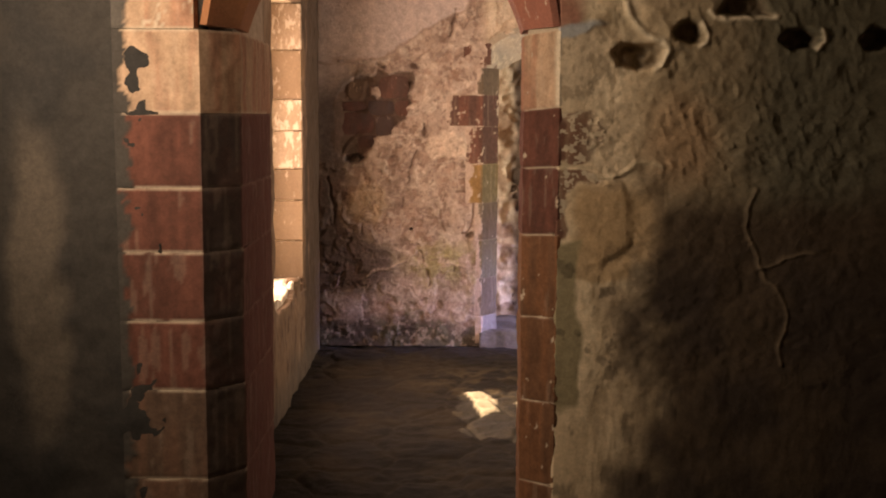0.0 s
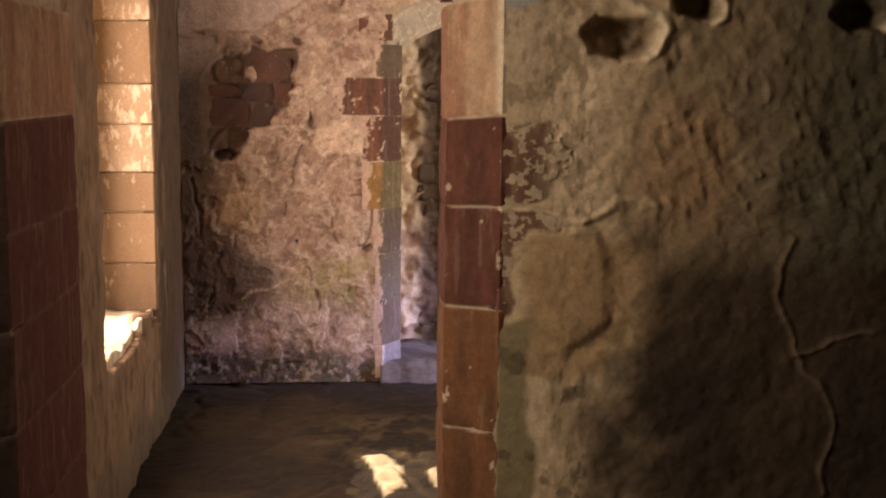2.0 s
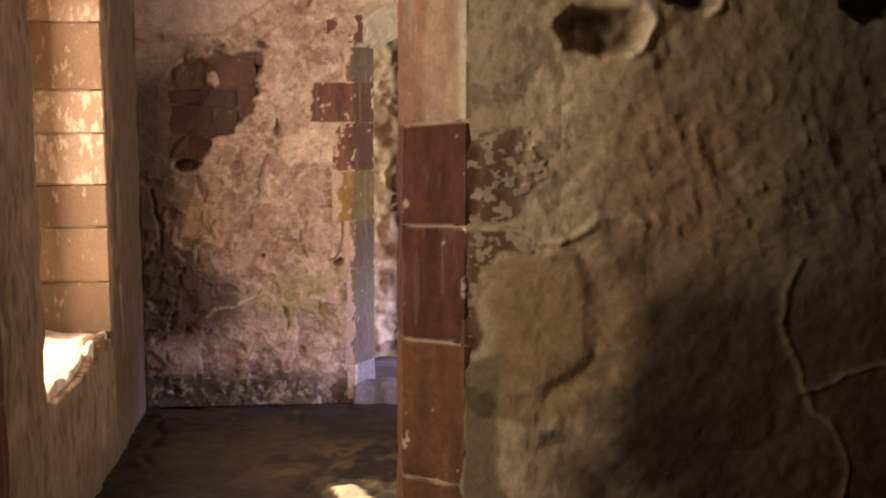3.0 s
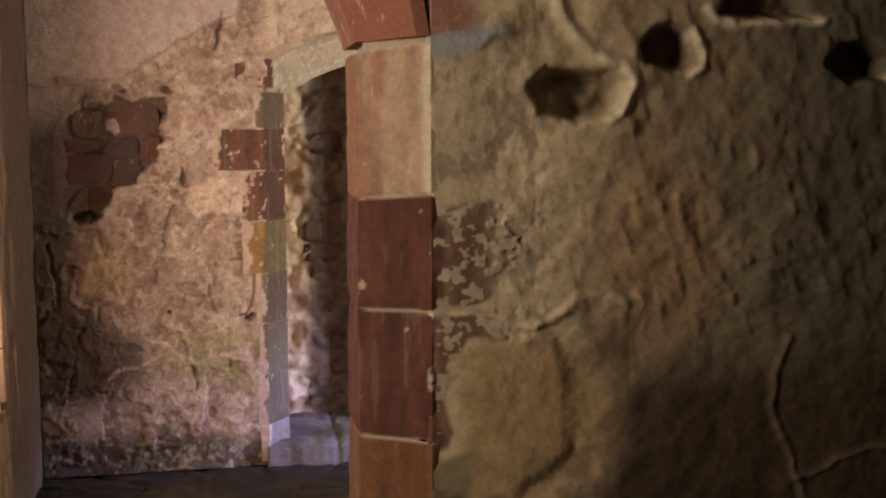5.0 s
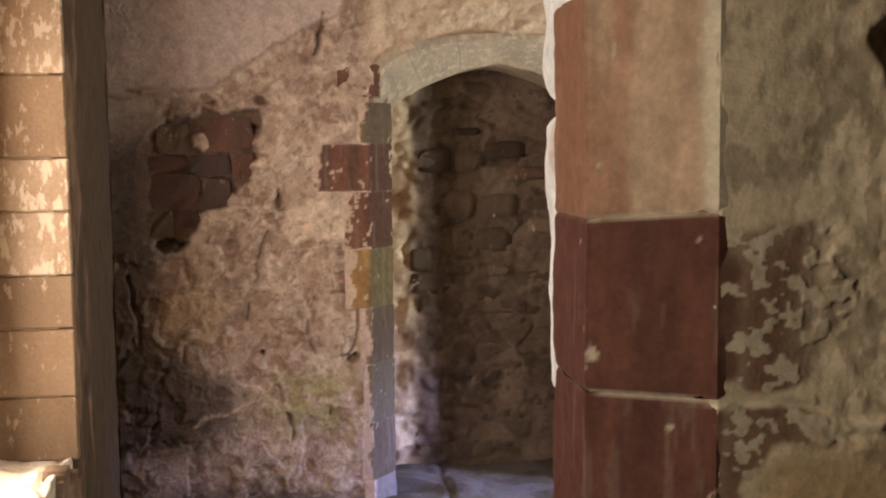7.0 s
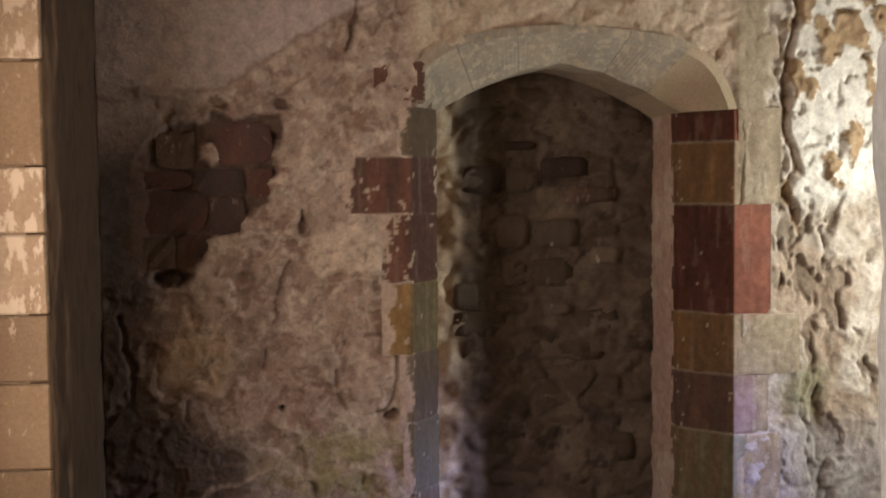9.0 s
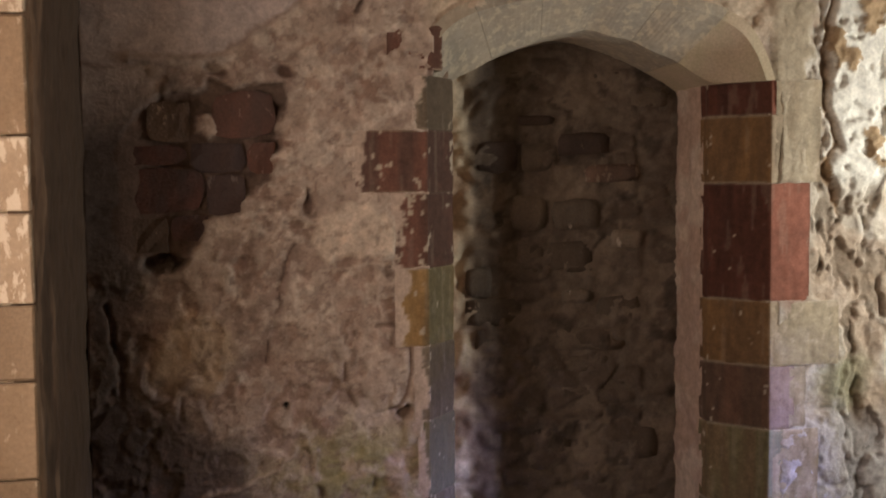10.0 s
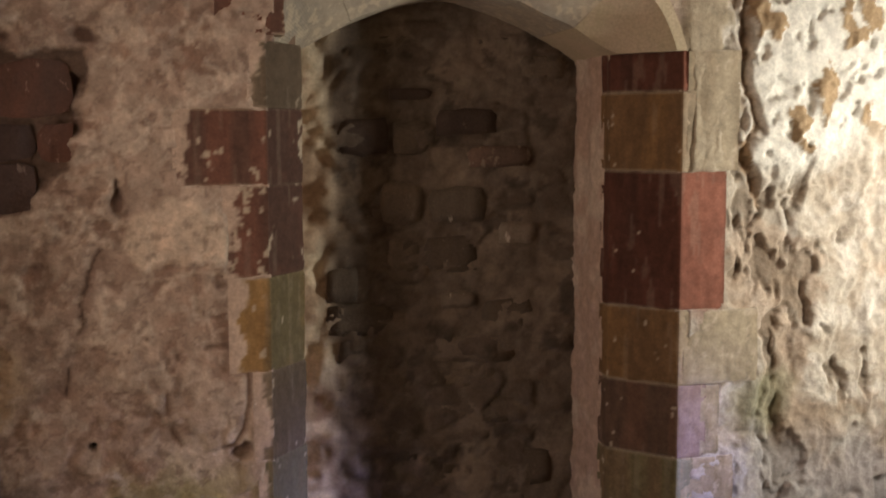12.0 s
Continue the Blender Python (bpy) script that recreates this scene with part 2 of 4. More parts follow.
def carved(name, plan, z0, z1, first, second, parent, seed, pitch=0.008, chip=0.60, cover=0.0, coat=(0.47, 0.35, 0.27), mortar=(0.50, 0.40, 0.29), tint=None, tilt=0.0, pale_arris=0.0):
    """A dressed stone that turns round a corner: the plan line is drawn up from z0 to z1, with worn arrises, chipped
    paint, mortar on its bed joints, and a rim of wall plaster that laps over its first edge by the width cover. tint:
    another colour for a stretch of the plan line, by its number;
    tilt: how far its beds drop towards the first edge; pale_arris: width of a pale band, painted as a highlight, before
    the last corner."""
    px, py, at = [], [], []
    run = 0.0
    for (ax, ay), (bx, by) in zip(plan, plan[1:]):
        d = math.hypot(bx - ax, by - ay)
        k = max(1, int(d / pitch))
        for i in range(k):
            px.append(ax + (bx - ax) * i / k)
            py.append(ay + (by - ay) * i / k)
            at.append(run + d * i / k)
        run += d
    px.append(plan[-1][0]), py.append(plan[-1][1]), at.append(run)
    px, py, at = np.array(px), np.array(py), np.array(at)
    tx, ty = np.gradient(px), np.gradient(py)
    size = np.hypot(tx, ty)
    nx, ny = ty / size, -tx / size
    Z = np.linspace(z0 + 0.0004, z1 - 0.0004, max(3, int((z1 - z0) / pitch)))
    u, z = np.meshgrid(at, Z)
    corner = np.zeros_like(at)
    run = 0.0
    for (ax, ay), (bx, by) in list(zip(plan, plan[1:]))[:-1]:
        run += math.hypot(bx - ax, by - ay)
        corner = np.maximum(corner, 1 - step(0, 0.05, np.abs(at - run)))
    joint = np.minimum(z - z0, z1 - z) + fbm(u, z, 20, seed, 3) * 0.0035
    h = fbm(u, z, 9, seed + 1, 4) * 0.003 + fbm(u, z, 45, seed + 2, 3) * 0.0012 - 0.003 * (1 - step(0.0, 0.006, joint))
    c = np.ones(u.shape + (3,)) * np.array(first)
    c = mix(c, second, step(-0.2, 0.4, fbm(u * 2.5, z * 0.2, 7, seed + 3, 4)))
    c = c * (1 + 0.22 * fbm(u * 2, z * 0.5, 24, seed + 4, 4))[..., None]
    calm = np.zeros_like(at)
    ends = np.concatenate([[0.0], np.cumsum([math.hypot(bx - ax, by - ay) for (ax, ay), (bx, by) in zip(plan, plan[1:])])])
    for k, colour in (tint or {}).items():
        zone = step(ends[k] - 0.004, ends[k] + 0.004, at) * (1 - step(ends[k + 1] - 0.004, ends[k + 1] + 0.004, at))
        calm = np.maximum(calm, zone)
        c = mix(c, np.array(colour), (zone[None, :] * 0.92) * (1 - 0.25 * step(-0.1, 0.5, fbm(u, z, 11, seed + 8, 4))))
    if pale_arris:
        # highlight along the arris, put into the colour as a pale band
        field = step(ends[-2] - pale_arris - 0.012, ends[-2] - pale_arris + 0.008, u + 0.006 * fbm(u, z, 9, seed + 9, 3))
        c = mix(c, (0.55, 0.46, 0.34), field * 0.9)
    worn = step(chip, chip + 0.10, fbm(u * 1.2, z * 0.7, 36, seed + 5, 5, 0.6) + 0.22 * corner[None, :] - 0.25 * calm[None, :])
    h -= worn * 0.0015
    c = mix(c, (0.47, 0.38, 0.28), worn * 0.85)
    streak = step(0.45, 0.6, fbm(u * 3, z * 0.35, 16, seed + 6, 4))
    c = mix(c, (0.42, 0.33, 0.25), streak * 0.12)
    c = mix(c, mortar, (1 - step(0.0, 0.004, joint)) * 0.75 * (1 - 0.85 * calm[None, :]))
    if cover:
        lap = 1 - step(-0.004, 0.004, u - cover - fbm(u, z, 13, seed + 7, 5, 0.6) * 0.035)
        h += lap * 0.004
        c = mix(c, coat, lap)
    X, Y = px[None, :] + nx[None, :] * h, py[None, :] + ny[None, :] * h
    rows, cols = u.shape
    z = z - tilt * (1 - np.clip((u - ends[1]) / (ends[-2] - ends[1] + 1e-6), 0, 1))
    verts = np.stack([X, Y, z], -1).reshape(-1, 3)
    idx = np.arange(rows * cols).reshape(rows, cols)
    faces = np.stack([idx[:-1, :-1], idx[:-1, 1:], idx[1:, 1:], idx[1:, :-1]], -1).reshape(-1, 4)
    inner = verts.reshape(rows, cols, 3) - np.stack([nx * 0.03, ny * 0.03, nx * 0], -1)[None]
    back = []
    for row, flip in ((0, True), (rows - 1, False)):
        base = len(verts)
        verts = np.concatenate([verts, inner[row]])
        c = np.concatenate([c.reshape(-1, 3), c.reshape(-1, 3)[idx[row]]])
        strip = np.stack([idx[row][:-1], idx[row][1:], base + np.arange(1, cols), base + np.arange(cols - 1)], -1)
        back.append(strip[:, ::-1] if flip else strip)
    return mesh_object(name, verts, np.concatenate([faces] + back).tolist(), DRESSED, parent, c.reshape(-1, 3), True, 0.5)


def fieldstone_mesh(name, w, h, d, seed, material, rough=0.012, rim_depth=0.92):
    """A rough stone face, w by h, standing d proud of the joint behind it, facing -y."""
    rng = np.random.RandomState(seed)
    nx, nz = 5, 4
    verts, faces = [], []
    for j in range(nz):
        for i in range(nx):
            a, b = i / (nx - 1) * 2 - 1, j / (nz - 1) * 2 - 1
            rim = max(abs(a), abs(b)) == 1
            cut = 1 - rng.uniform(0.0, 0.22) * (abs(a) * abs(b)) ** 2
            verts.append((a * w / 2 * cut + rng.uniform(-1, 1) * w * 0.03, (-d * rim_depth if rim else -d) + rng.uniform(-1, 1) * rough, b * h / 2 * cut + rng.uniform(-1, 1) * h * 0.04))
    for j in range(nz - 1):
        for i in range(nx - 1):
            k = j * nx + i
            faces.append((k, k + 1, k + nx + 1, k + nx))
    ring = [i for i in range(nx)] + [j * nx + nx - 1 for j in range(1, nz)] + [(nz - 1) * nx + i for i in range(nx - 2, -1, -1)] + [j * nx for j in range(nz - 2, 0, -1)]
    base = len(verts)
    verts += [(verts[i][0], 0.01, verts[i][2]) for i in ring]
    m = len(ring)
    for q in range(m):
        faces.append((ring[(q + 1) % m], ring[q], base + q, base + (q + 1) % m))
    me = bpy.data.meshes.new(name)
    me.from_pydata(verts, [], faces)
    me.polygons.foreach_set("use_smooth", [rim_depth < 0.95] * len(me.polygons))
    me.materials.append(material)
    return me


DOOR_ARCH = dict(middle=0.82, half=0.465, top=1.97, fall=0.18, hook=0.0, outer_half=0.62, outer_top=2.085, outer_fall=0.10, outer_hook=0.19)
ROOM_ARCH = dict(power=7, middle=-0.213, half=0.465, top=2.17, fall=0.25, hook=0.15, outer_half=0.57, outer_top=2.30, outer_fall=0.20, outer_hook=0.33)


def crown(a, q):
    """Height of the extrados at q, which runs from -1 to 1 across the arch."""
    q = np.abs(q)
    return a["outer_top"] - a["outer_fall"] * q ** 2 - a["outer_hook"] * q ** 10


def voussoir(name, q0, q1, a, front, depth, chamfer_y, material, parent, steps=9):
    """One stone of a chamfered low pointed arch, from q0 to q1 across it."""
    bm = bmesh.new()
    rings = []
    for i in range(steps + 1):
        q = q0 + (q1 - q0) * i / steps
        x, z = a["middle"] + a["half"] * q, a["top"] - a["fall"] * abs(q) ** 1.6 - a["hook"] * abs(q) ** a.get("power", 14)
        X, Z = a["middle"] + a["outer_half"] * q, float(crown(a, q))
        wear = 0.003 * math.sin(19 * q + 1)
        xm, zm = x * 0.2 + X * 0.8, z * 0.2 + Z * 0.8
        section = ((x, depth, z), (x, chamfer_y, z + wear), (xm, front + wear, zm), (X, front + 0.001, Z), (X, depth, Z))
        rings.append([bm.verts.new(p) for p in section])
    for a_ring, b_ring in zip(rings, rings[1:]):
        for i in range(5):
            bm.faces.new((a_ring[i], a_ring[(i + 1) % 5], b_ring[(i + 1) % 5], b_ring[i]))
    bm.faces.new(rings[0][::-1])
    bm.faces.new(rings[-1])
    return piece(name, bm, material, parent, 0)


# ---------------------------------------------------------------- floor
def floor_shape(s, t):
    x, y = s - 2.4, t - 3.0
    h = fbm(x, y, 3, 5, 5) * 0.012 + fbm(x, y, 18, 6, 3) * 0.006
    f1, f2, ident = cells(x, y, 3.2, 8)
    joint = 1 - step(0.0, 0.12, f2 - f1)
    h = h - joint * 0.012
    c = np.ones(s.shape + (3,)) * np.array((0.036, 0.029, 0.021))
    c = mix(c, (0.066, 0.051, 0.034), step(0.0, 0.6, fbm(x, y, 5, 9, 5)))
    c = mix(c, (0.03, 0.025, 0.02), step(0.1, 0.7, fbm(x, y, 4, 10, 5)))
    c = mix(c, (0.06, 0.05, 0.04), joint * 0.6)
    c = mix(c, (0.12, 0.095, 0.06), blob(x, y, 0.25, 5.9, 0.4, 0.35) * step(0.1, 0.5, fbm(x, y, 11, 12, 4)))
    c = c * np.array((0.52, 0.46, 0.40))
    wx, wy = x + 0.03 * fbm(x, y, 9, 13, 4), y + 0.04 * fbm(x, y, 9, 15, 4)
    # pale patches where sun falls: its brightness is put into the floor colour
    sun_patch = np.maximum(patch(wx, wy, [(0.13, 5.62), (0.25, 5.64), (0.31, 5.25), (0.2, 5.16)], 0.012), patch(wx, wy, [(0.39, 5.46), (0.46, 5.5), (0.62, 5.3), (0.42, 5.24)], 0.012))
    h += sun_patch * 0.008
    c = mix(c, (0.46, 0.40, 0.29), sun_patch * (0.8 + 0.2 * step(-0.2, 0.4, fbm(x, y, 14, 16, 4))))
    return h, c


xs = np.concatenate([np.arange(0, 1.6, 0.08), np.arange(1.6, 3.2, 0.014), np.arange(3.2, 5.1, 0.05)])
ys = np.concatenate([np.arange(0, 6.6, 0.08), np.arange(6.6, 10.0, 0.016), [10.05, 10.5]])
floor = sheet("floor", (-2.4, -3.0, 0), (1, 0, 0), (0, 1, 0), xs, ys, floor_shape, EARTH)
tagged(floor, "dark damp uneven earth and flagstone floor", "floor", kind="structure")


# ---------------------------------------------------------------- far wall with the blocked doorway
TONES = {"red": ((0.112, 0.042, 0.028), (0.088, 0.034, 0.023)), "tan": ((0.37, 0.245, 0.16), (0.31, 0.165, 0.105)), "rust": ((0.15, 0.065, 0.030), (0.12, 0.056, 0.028)),
         "ochre": ((0.28, 0.165, 0.065), (0.19, 0.13, 0.065)), "brown": ((0.13, 0.07, 0.045), (0.10, 0.06, 0.04)), "umber": ((0.18, 0.10, 0.042), (0.15, 0.085, 0.04)),
         "olive": ((0.14, 0.115, 0.06), (0.16, 0.11, 0.06)), "brick": ((0.155, 0.070, 0.048), (0.11, 0.058, 0.042)), "grey": ((0.165, 0.12, 0.08), (0.125, 0.095, 0.065)),
         "lilac": ((0.27, 0.235, 0.22), (0.21, 0.18, 0.165)), "oxide": ((0.088, 0.034, 0.022), (0.068, 0.028, 0.019))}


def far_y(x):
    return 6.87 + 0.045 * max(0.0, x - 0.25)


# lilac foot stone: cool light low on the jamb put into its tone
LEFT_QUOINS = [(0.02, 0.20, 0.04, "lilac"), (0.20, 0.45, 0.05, "grey"), (0.45, 0.70, 0.04, "olive"), (0.70, 0.94, 0.05, "grey"), (0.94, 1.19, 0.11, "ochre"),
               (1.19, 1.43, 0.12, "brick"), (1.43, 1.63, 0.24, "brick"), (1.63, 1.80, 0.05, "grey")]
RIGHT_QUOINS = [(0.02, 0.32, 0.05, "olive"), (0.32, 0.60, 0.05, "olive"), (0.60, 0.82, 0.09, "brown"), (0.82, 1.045, 0.04, "umber"), (1.045, 1.45, 0.14, "oxide"),
                (1.45, 1.68, 0.04, "umber"), (1.68, 1.80, 0.04, "oxide")]



def far_shape(s, t):
    x, z = s - 0.8, t
    wob = fbm(x, z, 7, 20, 4) * 0.03
    wx, wz = x + wob, z + fbm(x, z, 7, 24, 4) * 0.03
    fine = fbm(x, z, 26, 28, 4)
    mid = fbm(x, z, 8, 30, 5)
    # left: worn pinkish plaster over rubble
    f1, f2, ident = cells(wx, wz * 1.25, 6.5, 33)
    lump = step(0.02, 0.25, f2 - f1)
    h = mid * 0.0032 + fine * 0.0016 + lump * 0.0010
    c = np.ones(s.shape + (3,)) * np.array((0.42, 0.295, 0.225))
    c = mix(c, (0.50, 0.375, 0.295), step(-0.1, 0.5, mid))
    c = mix(c, (0.33, 0.195, 0.14), step(0.15, 0.5, fbm(x, z, 7, 35, 6)) * 0.7)
    c = mix(c, (0.30, 0.20, 0.15), (1 - lump) * 0.18)
    c = mix(c, (0.66, 0.53, 0.42), step(0.35, 0.6, fbm(x, z, 16, 39, 4)) * 0.7)
    c = mix(c, (0.25, 0.16, 0.12), step(0.18, 0.5, fbm(wx, wz, 6, 405, 6)) * 0.4)
    layer = step(-0.02, 0.06, fbm(wx, wz, 4.5, 401, 6, 0.52) + 0.1 * step(-0.3, 0.2, x))
    h = h * (1 - 0.45 * layer) + layer * 0.006
    c = mix(c, (0.55, 0.425, 0.335), layer * 0.5)
    c = mix(c, (0.66, 0.535, 0.43), step(0.30, 0.42, fbm(wx, wz, 13, 411, 5, 0.6)) * layer * 0.7)
    flake = step(0.44, 0.52, fbm(wx, wz, 10, 409, 6, 0.55))
    h -= flake * 0.006
    c = mix(c, (0.24, 0.145, 0.11), flake * 0.38)
    for k, (scale, amount) in enumerate(((3.5, 0.006), (6.0, 0.005), (11.0, 0.004))):
        wave = fbm(wx, wz, scale, 421 + 7 * k, 4, 0.5)
        where = step(-0.05, 0.25, fbm(x, z, 4, 441 + k, 3))
        seam = np.exp(-(wave / (0.012 * (1 + scale / 6))) ** 2) * where
        dark_side = np.exp(-((wave - 0.035 * (1 + scale / 6)) / (0.016 * (1 + scale / 6))) ** 2) * where
        h += 0.6 * seam * amount - dark_side * amount * 0.5
        c = mix(c, (0.66, 0.53, 0.43), seam * 0.45)
        c = mix(c, (0.22, 0.14, 0.105), dark_side * 0.35)
    # smooth grey-lilac coat above the broken edge
    edge = 1.86 + 0.55 * np.maximum(0, x + 0.42) + 0.12 * np.minimum(0, x + 0.42)
    coat = step(-0.012, 0.012, wz - edge) * (1 - step(0.10, 0.16, wx))
    coat = np.maximum(coat, (1 - step(-0.66, -0.56, wx)) * step(1.15, 1.4, wz))
    h = h * (1 - 0.75 * coat) + coat * 0.006
    c = mix(c, (0.63, 0.52, 0.47), coat * 0.9)
    lip = np.exp(-((wz - edge) / 0.008) ** 2) * (1 - step(0.10, 0.16, wx))
    c = mix(c, (0.30, 0.2, 0.15), lip * 0.6)
    ridge = line(x, z, [(-0.66, 1.845), (-0.5, 1.838), (-0.36, 1.848)], 0.022)
    h += ridge * 0.012
    c = mix(c, (0.6, 0.5, 0.43), ridge * 0.5)
    soft = blob(x, z, -0.62, 1.72, 0.17, 0.16, 0.4)
    c = mix(c, (0.43, 0.33, 0.28), soft * 0.7)
    # soot below the broken patch, and the dim corner's shade painted with it
    soot_shade = patch(wx + 0.3 * wob, wz, [(-0.84, 1.62), (-0.74, 1.66), (-0.66, 1.72), (-0.50, 1.80), (-0.52, 1.60), (-0.50, 1.36), (-0.56, 1.20), (-0.63, 1.06), (-0.64, 0.88), (-0.54, 0.78), (-0.34, 0.66), (-0.30, 0.52), (-0.42, 0.36), (-0.84, 0.3)], 0.10)
    c = mix(c, (0.095, 0.069, 0.058), soot_shade * 0.88)
    # broken patch with sooty brick behind
    wx, wz = wx + fine * 0.008, wz + fbm(x, z, 30, 47, 3) * 0.010
    hole = patch(wx, wz, [(-0.43, 1.74), (-0.40, 1.78), (-0.34, 1.75), (-0.26, 1.78), (-0.20, 1.76), (-0.215, 1.674), (-0.225, 1.49), (-0.30, 1.44), (-0.35, 1.37), (-0.44, 1.34), (-0.54, 1.25), (-0.66, 1.24), (-0.72, 1.40), (-0.69, 1.55), (-0.64, 1.68), (-0.54, 1.745)], 0.008)
    hole = hole * (1 - patch(wx, wz, [(-0.475, 1.655), (-0.42, 1.65), (-0.395, 1.60), (-0.43, 1.58), (-0.475, 1.60)], 0.008))
    h -= hole * 0.026 * step(-0.71, -0.56, x)
    c = mix(c, (0.135, 0.088, 0.066), hole * 0.9)
    rim = patch(wx, wz, [(-0.45, 1.74), (-0.43, 1.83), (-0.33, 1.82), (-0.28, 1.90), (-0.18, 1.88), (-0.16, 1.80), (-0.19, 1.72), (-0.24, 1.76), (-0.36, 1.73)], 0.02) * (1 - hole)
    c = mix(c, (0.30, 0.20, 0.16), rim * 0.65)
    deep = blob(wx, wz, -0.575, 1.225, 0.05, 0.032, 0.3)
    h -= deep * 0.05
    c = mix(c, (0.06, 0.045, 0.04), deep)
    for cx, cz, rx, rz in ((-0.386, 1.817, 0.028, 0.022), (-0.19, 1.82, 0.022, 0.034), (-0.144, 1.40, 0.014, 0.028), (-0.24, 1.67, 0.02, 0.03), (0.17, 0.74, 0.02, 0.024)):
        pit = blob(wx, wz, cx, cz, rx, rz, 0.35, -20)
        h -= pit * 0.016
        c = mix(c, (0.13, 0.075, 0.055), pit * 0.8)
    # ochre float coat, pale repair and lighter pebbles
    pale = blob(wx, wz, -0.49, 0.95, 0.125, 0.125, 0.25)
    h += pale * 0.007
    c = mix(c, (0.50, 0.37, 0.25), pale * 0.85)
    crust = line(wx, wz, [(-0.64, 0.90), (-0.62, 0.83), (-0.53, 0.79), (-0.46, 0.80), (-0.43, 0.74)], 0.022)
    h += crust * 0.006
    c = mix(c, (0.36, 0.29, 0.26), crust * 0.6)
    pale2 = patch(wx, wz, [(-0.106, 1.368), (0.0, 1.40), (0.12, 1.385), (0.15, 1.34), (0.206, 1.27), (0.14, 1.225), (-0.083, 1.225), (-0.12, 1.29)], 0.012)
    h += pale2 * 0.007
    c = mix(c, (0.70, 0.55, 0.42), pale2 * 0.9)
    for cx, cz, r in ((-0.30, 1.30, 0.022), (-0.38, 1.17, 0.026), (-0.36, 0.87, 0.018), (-0.27, 1.22, 0.014), (-0.33, 1.10, 0.012), (-0.42, 1.24, 0.013), (-0.41, 1.12, 0.011), (-0.30, 1.03, 0.013)):
        pebble = blob(wx, wz, cx, cz, r, r * 1.15, 0.3)
        h += pebble * 0.006
        c = mix(c, (0.60, 0.48, 0.38), pebble * 0.8)
    hollow = blob(wx, wz, -0.36, 1.14, 0.10, 0.13, 0.5, 20) * step(-0.2, 0.2, fbm(x, z, 15, 417, 4))
    h -= hollow * 0.004
    c = mix(c, (0.25, 0.165, 0.125), hollow * 0.7)
    valley = patch(wx, wz, [(-0.17, 1.30), (-0.15, 1.20), (-0.22, 1.06), (-0.28, 0.92), (-0.42, 0.86), (-0.36, 0.96), (-0.27, 1.06), (-0.215, 1.2)], 0.03)
    h -= valley * 0.006
    c = mix(c, (0.25, 0.165, 0.13), valley * 0.75)
    # scored outline of an old stone
    ring = line(x, z, [(-0.022, 0.89), (-0.018, 0.82), (0.01, 0.758)], 0.012) + line(x, z, [(0.08, 1.01), (0.13, 1.015), (0.175, 0.99), (0.19, 0.95), (0.19, 0.86), (0.175, 0.79), (0.15, 0.75), (0.12, 0.74)], 0.013)
    h -= ring * 0.008
    c = mix(c, (0.20, 0.125, 0.09), np.clip(ring, 0, 1) * 0.85)
    bruise = blob(wx, wz, 0.09, 0.90, 0.07, 0.09, 0.5) * step(-0.2, 0.3, fbm(x, z, 17, 419, 4))
    c = mix(c, (0.33, 0.20, 0.145), bruise * 0.7)
    dry = patch(wx, wz, [(-0.01, 0.75), (0.05, 0.72), (0.1, 0.76), (0.14, 0.68), (0.21, 0.64), (0.20, 0.60), (0.03, 0.64)], 0.02)
    c = mix(c, (0.66, 0.52, 0.41), dry * 0.8)
    # green algae and the dark wet foot
    moss = blob(wx, wz, 0.02, 0.54, 0.26, 0.15, 0.7) * step(-0.5, 0.3, fbm(x, z, 14, 44, 4))
    c = mix(c, (0.33, 0.29, 0.13), moss * 0.8)
    foot = 1 - step(0.12, 0.24, z + mid * 0.04 + 0.06 * step(-0.2, 0.3, x))
    c = mix(c, (0.085, 0.07, 0.055), foot * (x < 0.3) * 0.9)
    mould = step(0.2, 0.5, fbm(x, z, 9, 46, 4)) * (1 - step(0.2, 0.42, z))
    c = mix(c, (0.16, 0.15, 0.10), mould * (x < 0.3) * 0.6)
    # cracks and seams
    for pts, w, d in (([(-0.17, 1.28), (-0.19, 1.18), (-0.238, 1.078), (-0.298, 0.924)], 0.013, 0.012), ([(-0.171, 0.618), (-0.15, 0.57), (-0.165, 0.54), (-0.113, 0.469), (-0.10, 0.40)], 0.018, 0.03),
                      ([(-0.74, 1.12), (-0.72, 1.05), (-0.70, 0.924), (-0.713, 0.795)], 0.020, 0.03), ([(-0.66, 0.70), (-0.602, 0.696), (-0.64, 0.63), (-0.672, 0.568), (-0.67, 0.47)], 0.022, 0.03),
                      ([(-0.527, 0.68), (-0.52, 0.73), (-0.509, 0.80)], 0.014, 0.02), ([(-0.153, 1.43), (-0.145, 1.40), (-0.13, 1.38)], 0.024, 0.03), ([(0.03, 0.33), (0.10, 0.30), (0.13, 0.32)], 0.015, 0.02),
                      ([(0.08, 0.52), (0.09, 0.46), (0.085, 0.42)], 0.022, 0.02), ([(-0.25, 0.585), (-0.28, 0.55)], 0.012, 0.015), ([(0.06, 2.15), (0.055, 2.07), (0.04, 2.0)], 0.022, 0.03)):
        k = line(wx, wz, pts, w * 0.75) * step(-0.55, 0.1, fbm(x, z, 13, 41, 3))
        h -= k * d * 0.6
        c = mix(c, (0.10, 0.065, 0.05), k * 0.75)
